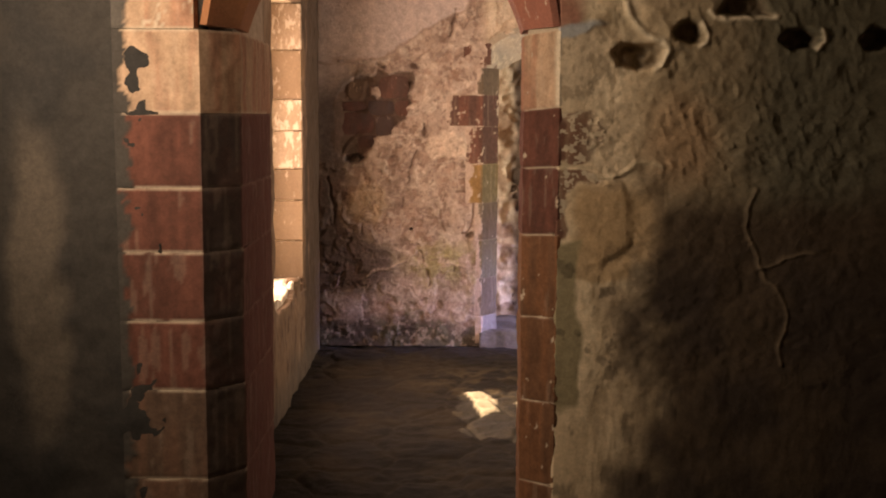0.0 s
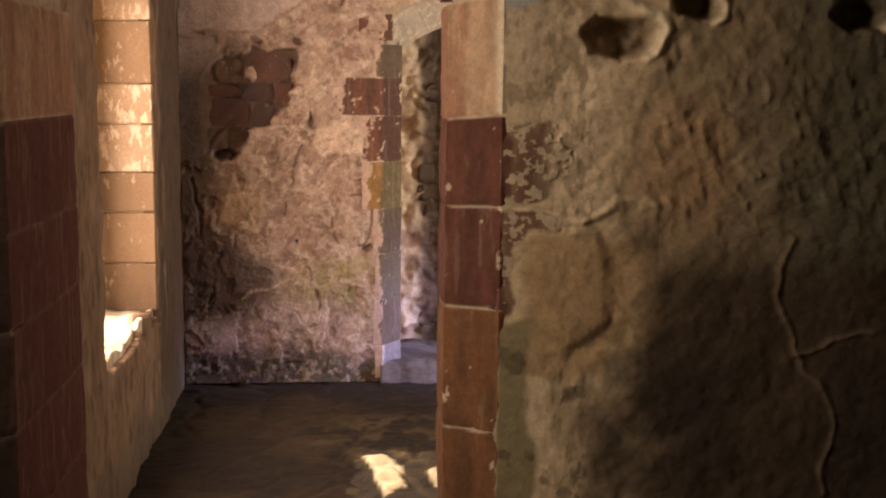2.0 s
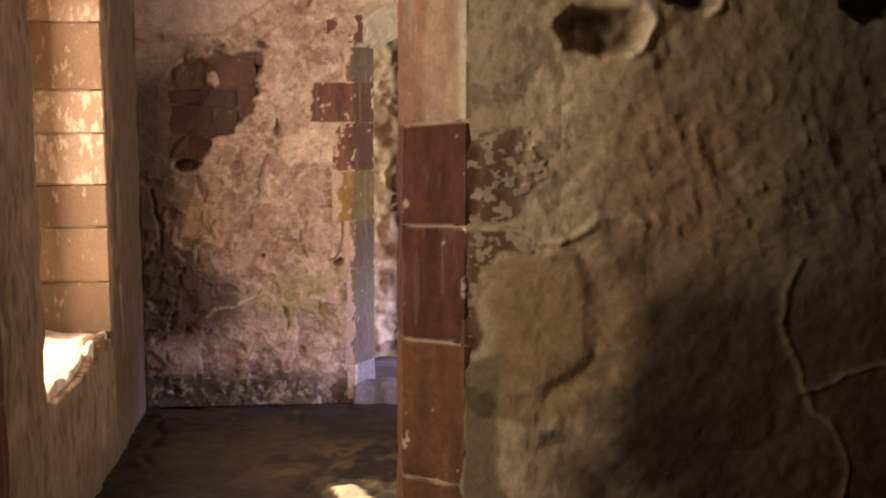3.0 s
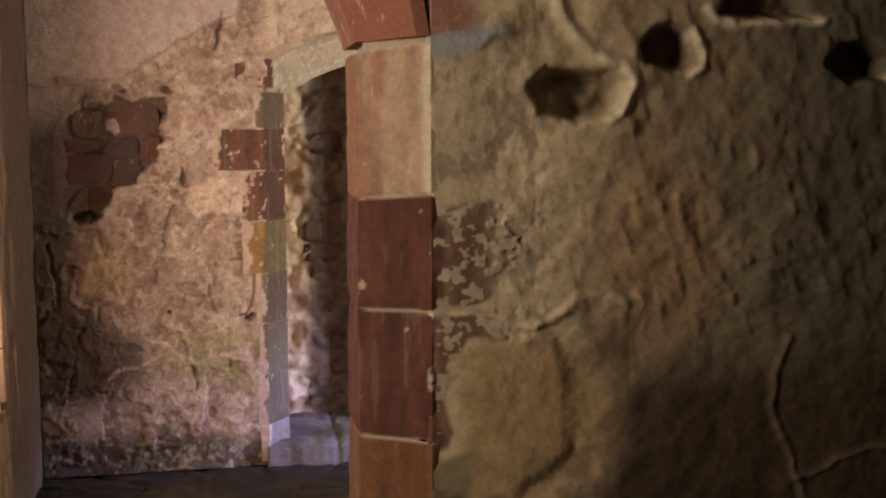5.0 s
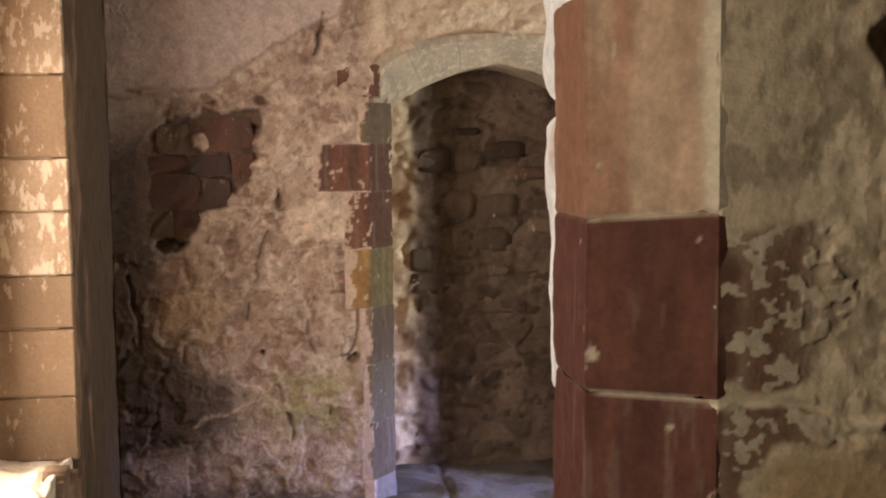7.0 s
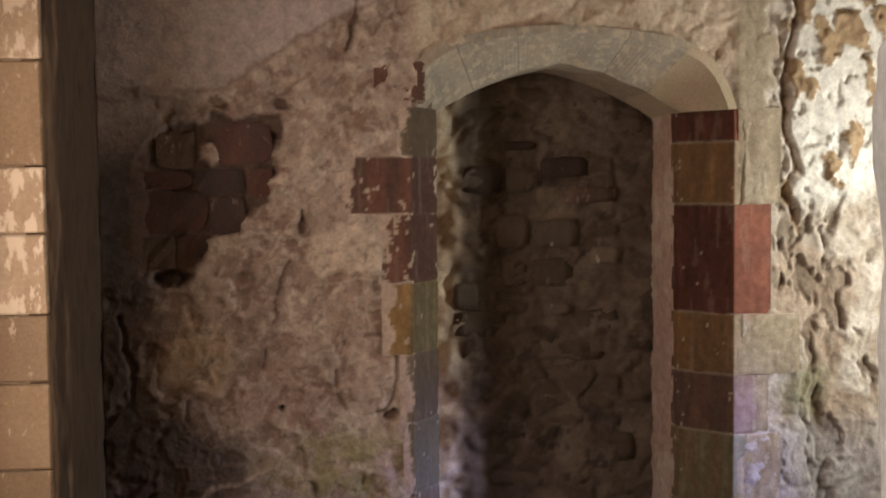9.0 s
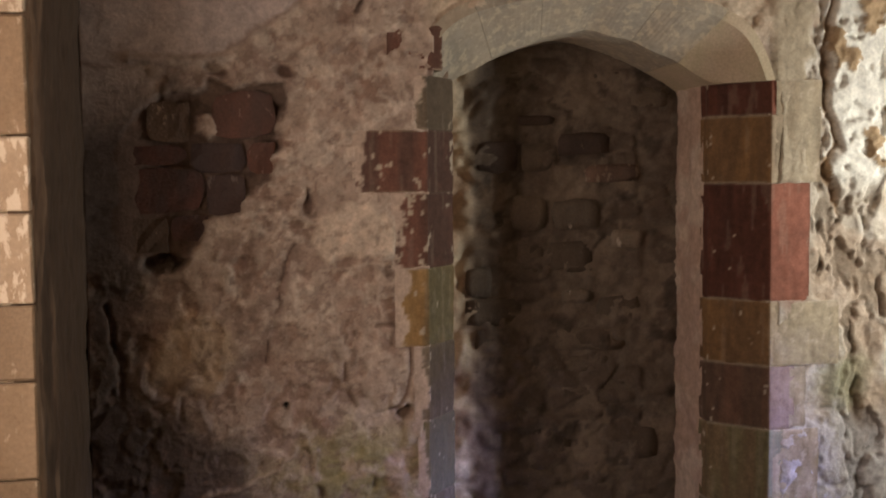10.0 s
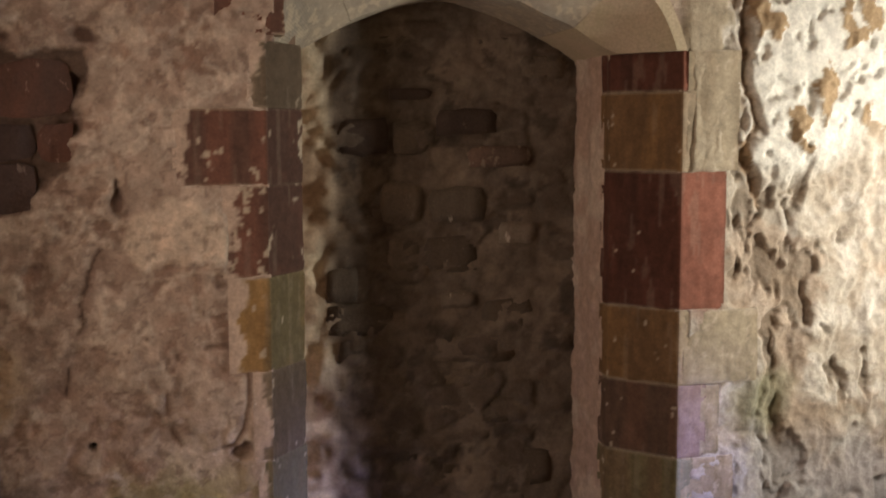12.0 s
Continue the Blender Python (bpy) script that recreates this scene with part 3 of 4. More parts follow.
    for pts in ([(-0.50, 0.46), (-0.432, 0.497), (-0.30, 0.55), (-0.243, 0.573), (-0.19, 0.63)], [(0.0, 0.54), (0.2, 0.52), (0.3, 0.53)], [(-0.05, 1.185), (0.15, 1.195), (0.25, 1.20)]):
        k = line(wx, wz, pts, 0.012)
        h += k * 0.006
        c = mix(c, (0.60, 0.47, 0.36), k * 0.7)
    nail = blob(x, z, -0.207, 0.768, 0.009, 0.009)
    h -= nail * 0.03
    c = mix(c, (0.02, 0.015, 0.01), nail)
    rough = 1 - 0.85 * coat
    c = c * (0.80 + 0.15 * rough * fbm(x, z, 26, 431, 5, 0.7))[..., None]
    c = mix(c, (0.50, 0.40, 0.32), step(0.36, 0.5, fbm(x, z, 34, 437, 3)) * 0.45 * rough * (1 - hole) * (1 - soot_shade))
    c = mix(c, (0.17, 0.11, 0.085), step(0.44, 0.56, fbm(wx, wz, 32, 439, 4)) * 0.45 * rough)
    # right of the door: pale stones, then broken rubble, then limewashed render with bared stones
    right = step(1.40, 1.46, x)
    g1, g2, gid = cells(wx * 1.15, wz, 8.5, 51)
    body = step(0.03, 0.3, g2 - g1)
    field = fbm(wx, wz, 10, 53, 5)
    pits = step(0.25, 0.6, fbm(x, z, 17, 57, 4))
    lumps = fbm(wx * 1.1 + 0.03 * field, wz * 0.85, 8.5, 53, 5, 0.58)
    k1, k2, _ = cells(wx + 0.03 * field, wz * 0.9 + 0.03 * mid, 13, 59)
    knob = step(0.0, 0.35, k2 - k1) * (1 - 0.6 * k1)
    drip = fbm(wx * 1.5, wz * 0.6, 8, 66, 5, 0.55)
    cavity = step(0.28, 0.52, drip)
    hr = body * 0.003 + lumps * 0.010 + knob * 0.003 - cavity * 0.018 + fbm(wx * 1.3, wz * 0.6, 9, 68, 4) * 0.010 + fbm(wx, wz * 0.8, 34, 58, 3) * 0.0025
    cr = np.ones(s.shape + (3,)) * np.array((0.40, 0.335, 0.26))
    cr = mix(cr, (0.50, 0.44, 0.36), gid * body * 0.8)
    cr = mix(cr, (0.56, 0.51, 0.44), step(0.0, 0.6, fbm(wx, wz, 11, 69, 4)) * 0.6)
    cr = mix(cr, (0.36, 0.25, 0.17), step(0.1, 0.5, fbm(wx, wz, 6, 64, 5)) * 0.55)
    cr = mix(cr, (0.17, 0.125, 0.085), cavity * 0.75)
    cr = mix(cr, (0.24, 0.17, 0.11), pits * 0.35)
    cr = mix(cr, (0.24, 0.23, 0.14), blob(wx, wz, 1.74, 0.76, 0.10, 0.08, 0.5) * 0.7)
    cr = mix(cr, (0.26, 0.10, 0.075), blob(wx, wz, 1.52, 1.25, 0.07, 0.20, 0.3) * 0.8)
    # bluish foot: cool light low on the rubble is put into its colour
    cr = mix(cr, (0.42, 0.40, 0.41), (1 - step(0.45, 0.70, z + 0.08 * field)) * 0.6)
    face = right * (1 - step(1.56, 1.60, wx + 0.04 * fine)) * step(0.9, 1.0, z)
    hr = hr * (1 - 0.8 * face) + 0.012 * face
    cr = mix(cr, (0.36, 0.295, 0.205), face * step(1.44, 1.46, z) * 0.9)
    lime = step(1.62, 1.66, wx + 0.02 * fine) * step(1.36, 1.50, wz - 0.12 * step(1.8, 2.1, x))
    spots, s2, sid = cells(wx * 1.2 + wz * 0.5 + 0.05 * field, wz * 0.75 - wx * 0.35 + 0.05 * mid, 6.5, 61)
    bare = (1 - step(0.30, 0.36, spots + 0.16 * fine + 0.14 * field)) * (sid > 0.3)
    hr = hr * (1 - lime) + lime * (0.028 + mid * 0.006 + fine * 0.003 + 0.004 * bare + bare * fbm(x, z, 22, 65, 4) * 0.012 - 0.012 * step(0.5, 0.62, fbm(x, z, 19, 67, 4)))
    cr = mix(cr, (0.66, 0.62, 0.54), lime * (1 - bare))
    cr = mix(cr, (0.34, 0.235, 0.135), lime * bare)
    crack = line(wx, wz, [(1.67, 2.2), (1.655, 1.975), (1.637, 1.749), (1.68, 1.58), (1.645, 1.495), (1.72, 1.333)], 0.024)
    hr -= crack * 0.026
    cr = mix(cr, (0.24, 0.155, 0.09), crack * 0.9)
    gap = line(wx, wz, [(1.545, 1.30), (1.55, 1.22)], 0.022)
    hr -= gap * 0.06
    h = h * (1 - right) + hr * right
    c = c * (1 - right[..., None]) + cr * right[..., None]
    above = step(0.20, 0.3, x) * (1 - step(1.4, 1.5, x)) * step(1.9, 2.0, z)
    c = mix(c, (0.58, 0.47, 0.34), above * 0.7)
    h += above * fbm(x, z, 12, 63, 4) * 0.01
    # seats of the dressed stones
    seat = np.zeros(s.shape)
    for z0, z1, w, _ in LEFT_QUOINS:
        seat = np.maximum(seat, box_mask(x + fine * 0.006, z + fine * 0.004, 0.25 - w + 0.016, 0.5, z0 + 0.006, z1 - 0.006, 0.008))
    for z0, z1, w, _ in RIGHT_QUOINS:
        seat = np.maximum(seat, box_mask(x + fine * 0.006, z + fine * 0.004, 1.2, 1.44 + w - 0.016, z0 + 0.006, z1 - 0.006, 0.008))
    h = h * (1 - seat) - 0.02 * seat
    return h - 0.045 * np.maximum(0, x - 0.25), c


def far_keep(s, t):
    x = s - 0.8
    top = crown(DOOR_ARCH, np.minimum(1.0, np.abs(x - 0.82) / 0.62)) - 0.025
    jamb = (x > 0.252) & (x < 1.432) & (t < 1.80)
    return ~(jamb | ((x > 0.27) & (x < 1.41) & (t < top)))


wall_far = sheet("wall_far", (-0.8, 6.87, 0), (1, 0, 0), (0, 0, 1), np.concatenate([np.arange(0, 3.0, 0.0065), np.arange(3.0, 3.46, 0.02)]), np.concatenate([np.arange(0, 2.25, 0.0065), np.arange(2.25, 2.5, 0.03)]), far_shape, PLASTER, far_keep, 0.2)
tagged(wall_far, "weathered pinkish plaster and rubble stone wall with blocked doorway", "wall", kind="structure")
boxes("masonry_core", [(-0.9, 0.34, 6.99, 7.6, 0, 2.5), (1.31, 3.0, 7.09, 7.6, 0, 2.5), (0.34, 1.31, 7.45, 7.6, 0, 2.5), (0.34, 1.31, 7.09, 7.45, 2.02, 2.5)], PLASTER, (0.42, 0.31, 0.24), wall_far)

door_1 = tagged(new("door_1"), "blocked old stone doorway with low pointed arch and red quoins", "doorway", kind="structure")
# darker chamfers and slit-lit right fronts are painted as tones on each stone
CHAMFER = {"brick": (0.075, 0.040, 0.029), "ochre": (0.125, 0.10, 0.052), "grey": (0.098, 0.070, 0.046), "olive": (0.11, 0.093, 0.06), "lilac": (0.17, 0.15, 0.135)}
LIT_FRONT = {"oxide": (0.29, 0.115, 0.075), "umber": (0.42, 0.335, 0.235), "brown": (0.33, 0.24, 0.215), "olive": (0.27, 0.265, 0.20)}
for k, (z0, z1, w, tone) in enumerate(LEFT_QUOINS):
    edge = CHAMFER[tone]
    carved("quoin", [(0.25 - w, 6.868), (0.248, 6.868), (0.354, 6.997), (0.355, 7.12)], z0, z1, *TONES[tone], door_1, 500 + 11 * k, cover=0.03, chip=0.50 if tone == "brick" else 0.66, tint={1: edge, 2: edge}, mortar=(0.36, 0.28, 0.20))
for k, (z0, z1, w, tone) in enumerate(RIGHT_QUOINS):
    carved("quoin", [(1.282, 7.15), (1.283, 7.085), (1.438, far_y(1.44) - 0.008), (1.44 + w, far_y(1.5) - 0.008)], z0, z1, *TONES[tone], door_1, 700 + 11 * k, chip=0.88, tint={2: LIT_FRONT[tone]}, mortar=(0.30, 0.24, 0.17))
for q0, q1, m in ((-1.0, -0.69, GREYCREAM), (-0.687, -0.33, GREYCREAM), (-0.327, -0.003, GREYCREAM), (0.0, 0.36, GREYCREAM), (0.363, 0.72, GREYCREAM), (0.723, 1.0, CREAM)):
    voussoir("arch_stone", q0, q1, DOOR_ARCH, 6.866 + 0.02 * (q0 > -0.1) + 0.012 * (q0 > 0.5), 7.40, 7.05, m, door_1, 30 if abs(q0 + q1) > 1.3 else 12)
for k, (z0, z1, w) in enumerate(((1.452, 1.80, 0.165), (0.822, 1.043, 0.24), (0.605, 0.818, 0.12), (0.34, 0.60, 0.17))):
    carved("facing_stone", [(1.452 + (0.06 if k == 2 else 0), far_y(1.5) - 0.0115), (1.452 + w, far_y(1.58) - 0.0125), (1.455 + w, far_y(1.58) + 0.02)], z0, z1, (0.36, 0.295, 0.205), (0.31, 0.245, 0.165), door_1, 820 + 9 * k, 0.008, 0.55, 0.0, (0.4, 0.33, 0.25), (0.46, 0.39, 0.30))
carved("quoin", [(0.12, 6.93), (0.122, 6.864), (0.30, 6.866), (0.302, 6.93)], 1.815, 1.955, *TONES["brick"], door_1, 881, chip=0.62)


def pink_shape(s, t):
    h = fbm(s, t, 14, 91, 4) * 0.008
    c = mix(np.ones(s.shape + (3,)) * np.array((0.42, 0.29, 0.22)), (0.52, 0.40, 0.31), step(-0.2, 0.5, fbm(s, t, 9, 92, 4)))
    return h, c


sheet("door_reveal", (1.283, 7.42, 0.1), (0, -1, 0), (0, 0, 1), np.arange(0, 0.30, 0.01), np.arange(0, 1.75, 0.01), pink_shape, PLASTER, parent=door_1)
sheet("door_reveal", (0.352, 7.08, 0.1), (0, 1, 0), (0, 0, 1), np.arange(0, 0.34, 0.012), np.arange(0, 1.75, 0.012), pink_shape, PLASTER, parent=door_1)


def mortar_shape(s, t):
    h = 0.012 + fbm(s, t, 9, 95, 5) * 0.014 + fbm(s, t, 40, 98, 3) * 0.004
    g1, g2, tone = cells(s + 0.03 * fbm(s, t, 8, 93, 3), t * 1.75 + 0.04 * fbm(s, t, 8, 89, 3), 7.5, 87)
    bedded = step(0.03, 0.22, g2 - g1)
    h += bedded * 0.010 + bedded * (tone - 0.5) * 0.012
    c = mix(np.ones(s.shape + (3,)) * np.array((0.145, 0.11, 0.082)), (0.20, 0.152, 0.112), step(-0.2, 0.5, fbm(s, t, 8, 96, 4)))
    c = mix(c, (0.105, 0.077, 0.057), bedded * step(0.35, 0.75, tone) * 0.8)
    c = mix(c, (0.20, 0.16, 0.12), step(0.4, 0.6, fbm(s, t, 26, 88, 4)) * 0.5)
    c = mix(c, (0.05, 0.038, 0.03), step(0.45, 0.62, fbm(s, t, 15, 86, 4)) * 0.6)
    # slit light at the left edge, painted as a pale strip of mortar
    strip = 1 - step(0.1, 0.2, s + 0.03 * fbm(s, t, 9, 97, 3))
    h += strip * fbm(s, t, 13, 99, 4) * 0.03
    c = mix(c, (0.58, 0.47, 0.33), strip)
    c = mix(c, (0.30, 0.20, 0.13), strip * step(0.05, 0.35, fbm(s, t, 11, 94, 4)) * 0.85)
    return h, c


sheet("blocking_mortar", (0.33, 7.40, 0), (1, 0, 0), (0, 0, 1), np.arange(0, 0.99, 0.012), np.arange(0, 2.02, 0.012), mortar_shape, RENDER_COAT, parent=door_1)
rng = random.Random(4)
kinds = [fieldstone_mesh("rubble_stone", w, h, 0.016, 100 + i, RUBBLE, 0.004) for i, (w, h) in enumerate([(0.22, 0.105), (0.15, 0.09), (0.10, 0.11), (0.28, 0.085), (0.18, 0.12), (0.13, 0.07), (0.20, 0.06)])]
OWN = [(0.507, 1.494, 0.663, 1.611, BROWN), (0.823, 1.558, 1.014, 1.640, BROWN), (0.673, 1.667, 0.804, 1.702, BROWN), (0.795, 1.279, 0.978, 1.393, OLDCREAM), (0.835, 1.007, 0.942, 1.057, OLDCREAM),
       (0.918, 1.455, 1.132, 1.521, CLAYSTONE), (1.027, 1.210, 1.145, 1.278, OLDCREAM), (1.098, 1.735, 1.240, 1.807, RUBBLE), (0.640, 1.28, 0.770, 1.41, RUBBLE), (0.68, 1.50, 0.80, 1.60, RUBBLE)]
for k, (x0, z0, x1, z1, tone) in enumerate(OWN):
    ob = new("rubble_stone", fieldstone_mesh("rubble_stone", x1 - x0, z1 - z0, 0.018, 120 + k, tone, 0.004))
    ob.parent = door_1
    ob.matrix_basis = pose((x0 + x1) / 2, 7.384, (z0 + z1) / 2, 0, rng.uniform(-3, 3), 0)
z = 0.24
while z < 1.93:
    x = 0.455 + rng.uniform(0, 0.05)
    while x < 1.27:
        me = rng.choice(kinds)
        w = max(v.co.x for v in me.vertices) * 2
        if x + w > 1.31:
            break
        free = all(x + w < x0 or x > x1 or z + 0.05 < z0 or z - 0.05 > z1 for x0, z0, x1, z1, _ in OWN)
        if not free or rng.random() < 0.6:
            x += rng.uniform(0.05, 0.10)
            continue
        ob = new("rubble_stone", me)
        ob.parent = door_1
        ob.matrix_basis = pose(x + w / 2, 7.396 + rng.uniform(-0.004, 0.012), z + rng.uniform(-0.008, 0.008), 0, rng.uniform(-3, 3), 0)
        x += w + rng.uniform(0.004, 0.025)
    z += rng.uniform(0.095, 0.115)

# bricks bared in the broken plaster
SOOT = stone("purple_sooty_brick", (0.078, 0.054, 0.050), (0.105, 0.066, 0.055), (0.22, 0.17, 0.145), amount=0.64, vary=0.15, relief=0.008)
CLAY = stone("worn_red_brick", (0.15, 0.070, 0.050), (0.095, 0.055, 0.044), (0.36, 0.25, 0.19), amount=0.60, vary=0.1, relief=0.008)
UMBERBRICK = stone("brown_brick", (0.115, 0.075, 0.052), (0.10, 0.068, 0.05), (0.30, 0.22, 0.16), amount=0.60, vary=0.1, relief=0.008)
BARED = [(-0.420, 1.605, -0.221, 1.745, CLAY), (-0.615, 1.591, -0.480, 1.716, UMBERBRICK), (-0.488, 1.500, -0.318, 1.590, SOOT), (-0.312, 1.498, -0.225, 1.592, CLAY), (-0.670, 1.524, -0.496, 1.584, BRICK),
         (-0.705, 1.375, -0.446, 1.516, BRICK), (-0.440, 1.372, -0.322, 1.492, SOOT), (-0.690, 1.255, -0.555, 1.365, UMBERBRICK), (-0.545, 1.290, -0.430, 1.366, BRICK)]
for k, (x0, z0, x1, z1, tone) in enumerate(BARED):
    ob = new("brick", fieldstone_mesh("brick", x1 - x0, z1 - z0, 0.014, 140 + k, tone, 0.003, 0.96))
    ob.parent = wall_far
    ob.matrix_basis = pose((x0 + x1) / 2, 6.8775 + 0.016 * min(1.0, max(0.0, (x0 + x1) / 2 + 0.68) / 0.2) + rng.uniform(-0.004, 0.004), (z0 + z1) / 2, 0, rng.uniform(-2, 2), 0)


def ledge_shape(s, t):
    h = fbm(s, t, 5, 301, 5) * 0.022 + fbm(s, t, 25, 303, 3) * 0.004 - 0.02 * (1 - step(0.0, 0.06, t))
    h -= 0.02 * line(s, t, [(0.34, -0.1), (0.36, 0.6)], 0.02)
    c = mix(np.ones(s.shape + (3,)) * np.array((0.115, 0.104, 0.098)), (0.07, 0.06, 0.052), step(-0.1, 0.4, fbm(s, t, 8, 305, 4)))
    return h, c


sheet("sill_stone", (0.24, 6.845, 0.105), (1, 0, 0), (0, 1, 0), np.arange(0, 1.2, 0.012), np.arange(0, 0.56, 0.012), ledge_shape, PLASTER, None, 0.22, 0.004, door_1)


# ---------------------------------------------------------------- side wall with the deep window
def side_shape(s, t):
    y, z = s + 4.0, t
    h = fbm(y, z, 6, 150, 5) * 0.010 + fbm(y * 3, z * 0.6, 10, 152, 4) * 0.004
    c = np.ones(s.shape + (3,)) * np.array((0.22, 0.145, 0.092))
    c = mix(c, (0.17, 0.105, 0.065), step(0.0, 0.5, fbm(y * 2.5, z * 0.45, 9, 154, 5)) * 0.8)
    c = mix(c, (0.085, 0.05, 0.032), step(0.35, 0.55, fbm(y * 2, z * 0.6, 15, 159, 4)) * 0.6)
    c = mix(c, (0.30, 0.21, 0.145), step(0.1, 0.6, fbm(y, z, 5, 156, 4)) * 0.7)
    # darker beyond the window: corner shade is painted in with the soot
    soot_shade = step(6.02, 6.25, y + 0.25 * fbm(y * 2, z * 0.5, 7, 163, 4))
    c = mix(c, (0.07, 0.046, 0.031), soot_shade * 0.9)
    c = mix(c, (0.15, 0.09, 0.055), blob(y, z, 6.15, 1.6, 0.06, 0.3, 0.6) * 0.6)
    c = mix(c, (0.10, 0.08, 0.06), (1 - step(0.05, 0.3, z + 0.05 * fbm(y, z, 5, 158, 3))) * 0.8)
    return h, c


def side_keep(s, t):
    y = s + 4.0
    bottom = 0.585 - 0.09 * step(0.05, 0.5, fbm(y, t * 0, 7, 160, 3)) - 0.05 * blob(y, t, 5.3, 0.55, 0.3, 0.3)
    return ~((y > 4.92) & (y < 6.088) & (t > bottom) & (t < 2.12))


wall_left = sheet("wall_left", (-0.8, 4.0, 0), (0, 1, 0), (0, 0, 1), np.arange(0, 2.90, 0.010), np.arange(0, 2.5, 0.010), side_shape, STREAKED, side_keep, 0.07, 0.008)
tagged(wall_left, "brown streaked plaster wall with deep window embrasure", "wall", kind="structure")
boxes("masonry_core", [(-1.65, -0.86, 4.0, 4.92, 0, 2.5), (-1.65, -0.86, 6.085, 7.0, 0, 2.5), (-1.65, -0.86, 4.92, 6.085, 0, 0.47), (-1.65, -0.86, 4.92, 6.085, 2.12, 2.5),
                       (-1.80, -1.65, 4.0, 4.97, 0, 2.5), (-1.80, -1.65, 6.02, 7.0, 0, 2.5), (-1.80, -1.65, 4.97, 6.02, 0, 0.62), (-1.80, -1.65, 4.97, 6.02, 1.85, 2.5)], PLASTER, (0.55, 0.42, 0.28), wall_left)


def sill_shape(s, t):
    f1, f2, ident = cells(s, t, 4, 170)
    h = fbm(s, t, 7, 171, 4) * 0.018 + step(0.02, 0.15, f2 - f1) * 0.02 - 0.03
    c = mix(np.ones(s.shape + (3,)) * np.array((0.62, 0.54, 0.42)), (0.45, 0.36, 0.26), step(0.1, 0.5, fbm(s, t, 9, 172, 4)))
    return h, c


window_1 = tagged(new("window_1"), "deep unglazed window embrasure of warm ashlar with sunlit sill", "window", kind="structure")
sheet("window_sill", (-1.66, 4.90, 0.585), (1, 0, 0), (0, 1, 0), np.arange(0, 0.835, 0.012), np.arange(0, 1.2, 0.012), sill_shape, PLASTER, None, 0.09, 0.0, window_1)
WORN_ASHLAR = stone("worn_pale_ashlar", (0.25, 0.175, 0.108), (0.32, 0.235, 0.155), (0.52, 0.42, 0.31), amount=0.52, vary=0.08, grain=30)
courses = [0.56, 0.781, 1.013, 1.194, 1.408, 1.585, 1.86, 2.12]
for k, (z0, z1) in enumerate(zip(courses, courses[1:])):
    for x0, x1 in ((-1.24, -0.806), (-1.65, -1.243)):
        prism("ashlar_block", [(x0, 6.066), (x1, 6.066), (x1, 6.10), (x0, 6.10)], z0 + 0.003, z1 - 0.003, WORN_ASHLAR if k in (3, 4, 6) else ASHLAR, window_1, 0.005, 0.002)


# ---------------------------------------------------------------- dividing wall with the archway
QUOINS = [(0.0, 0.28, "rust"), (0.28, 0.56, "rust"), (0.56, 0.845, "rust"), (0.845, 1.12, "rust"), (1.12, 1.34, "red"), (1.34, 1.53, "red"), (1.53, 1.773, "tan")]


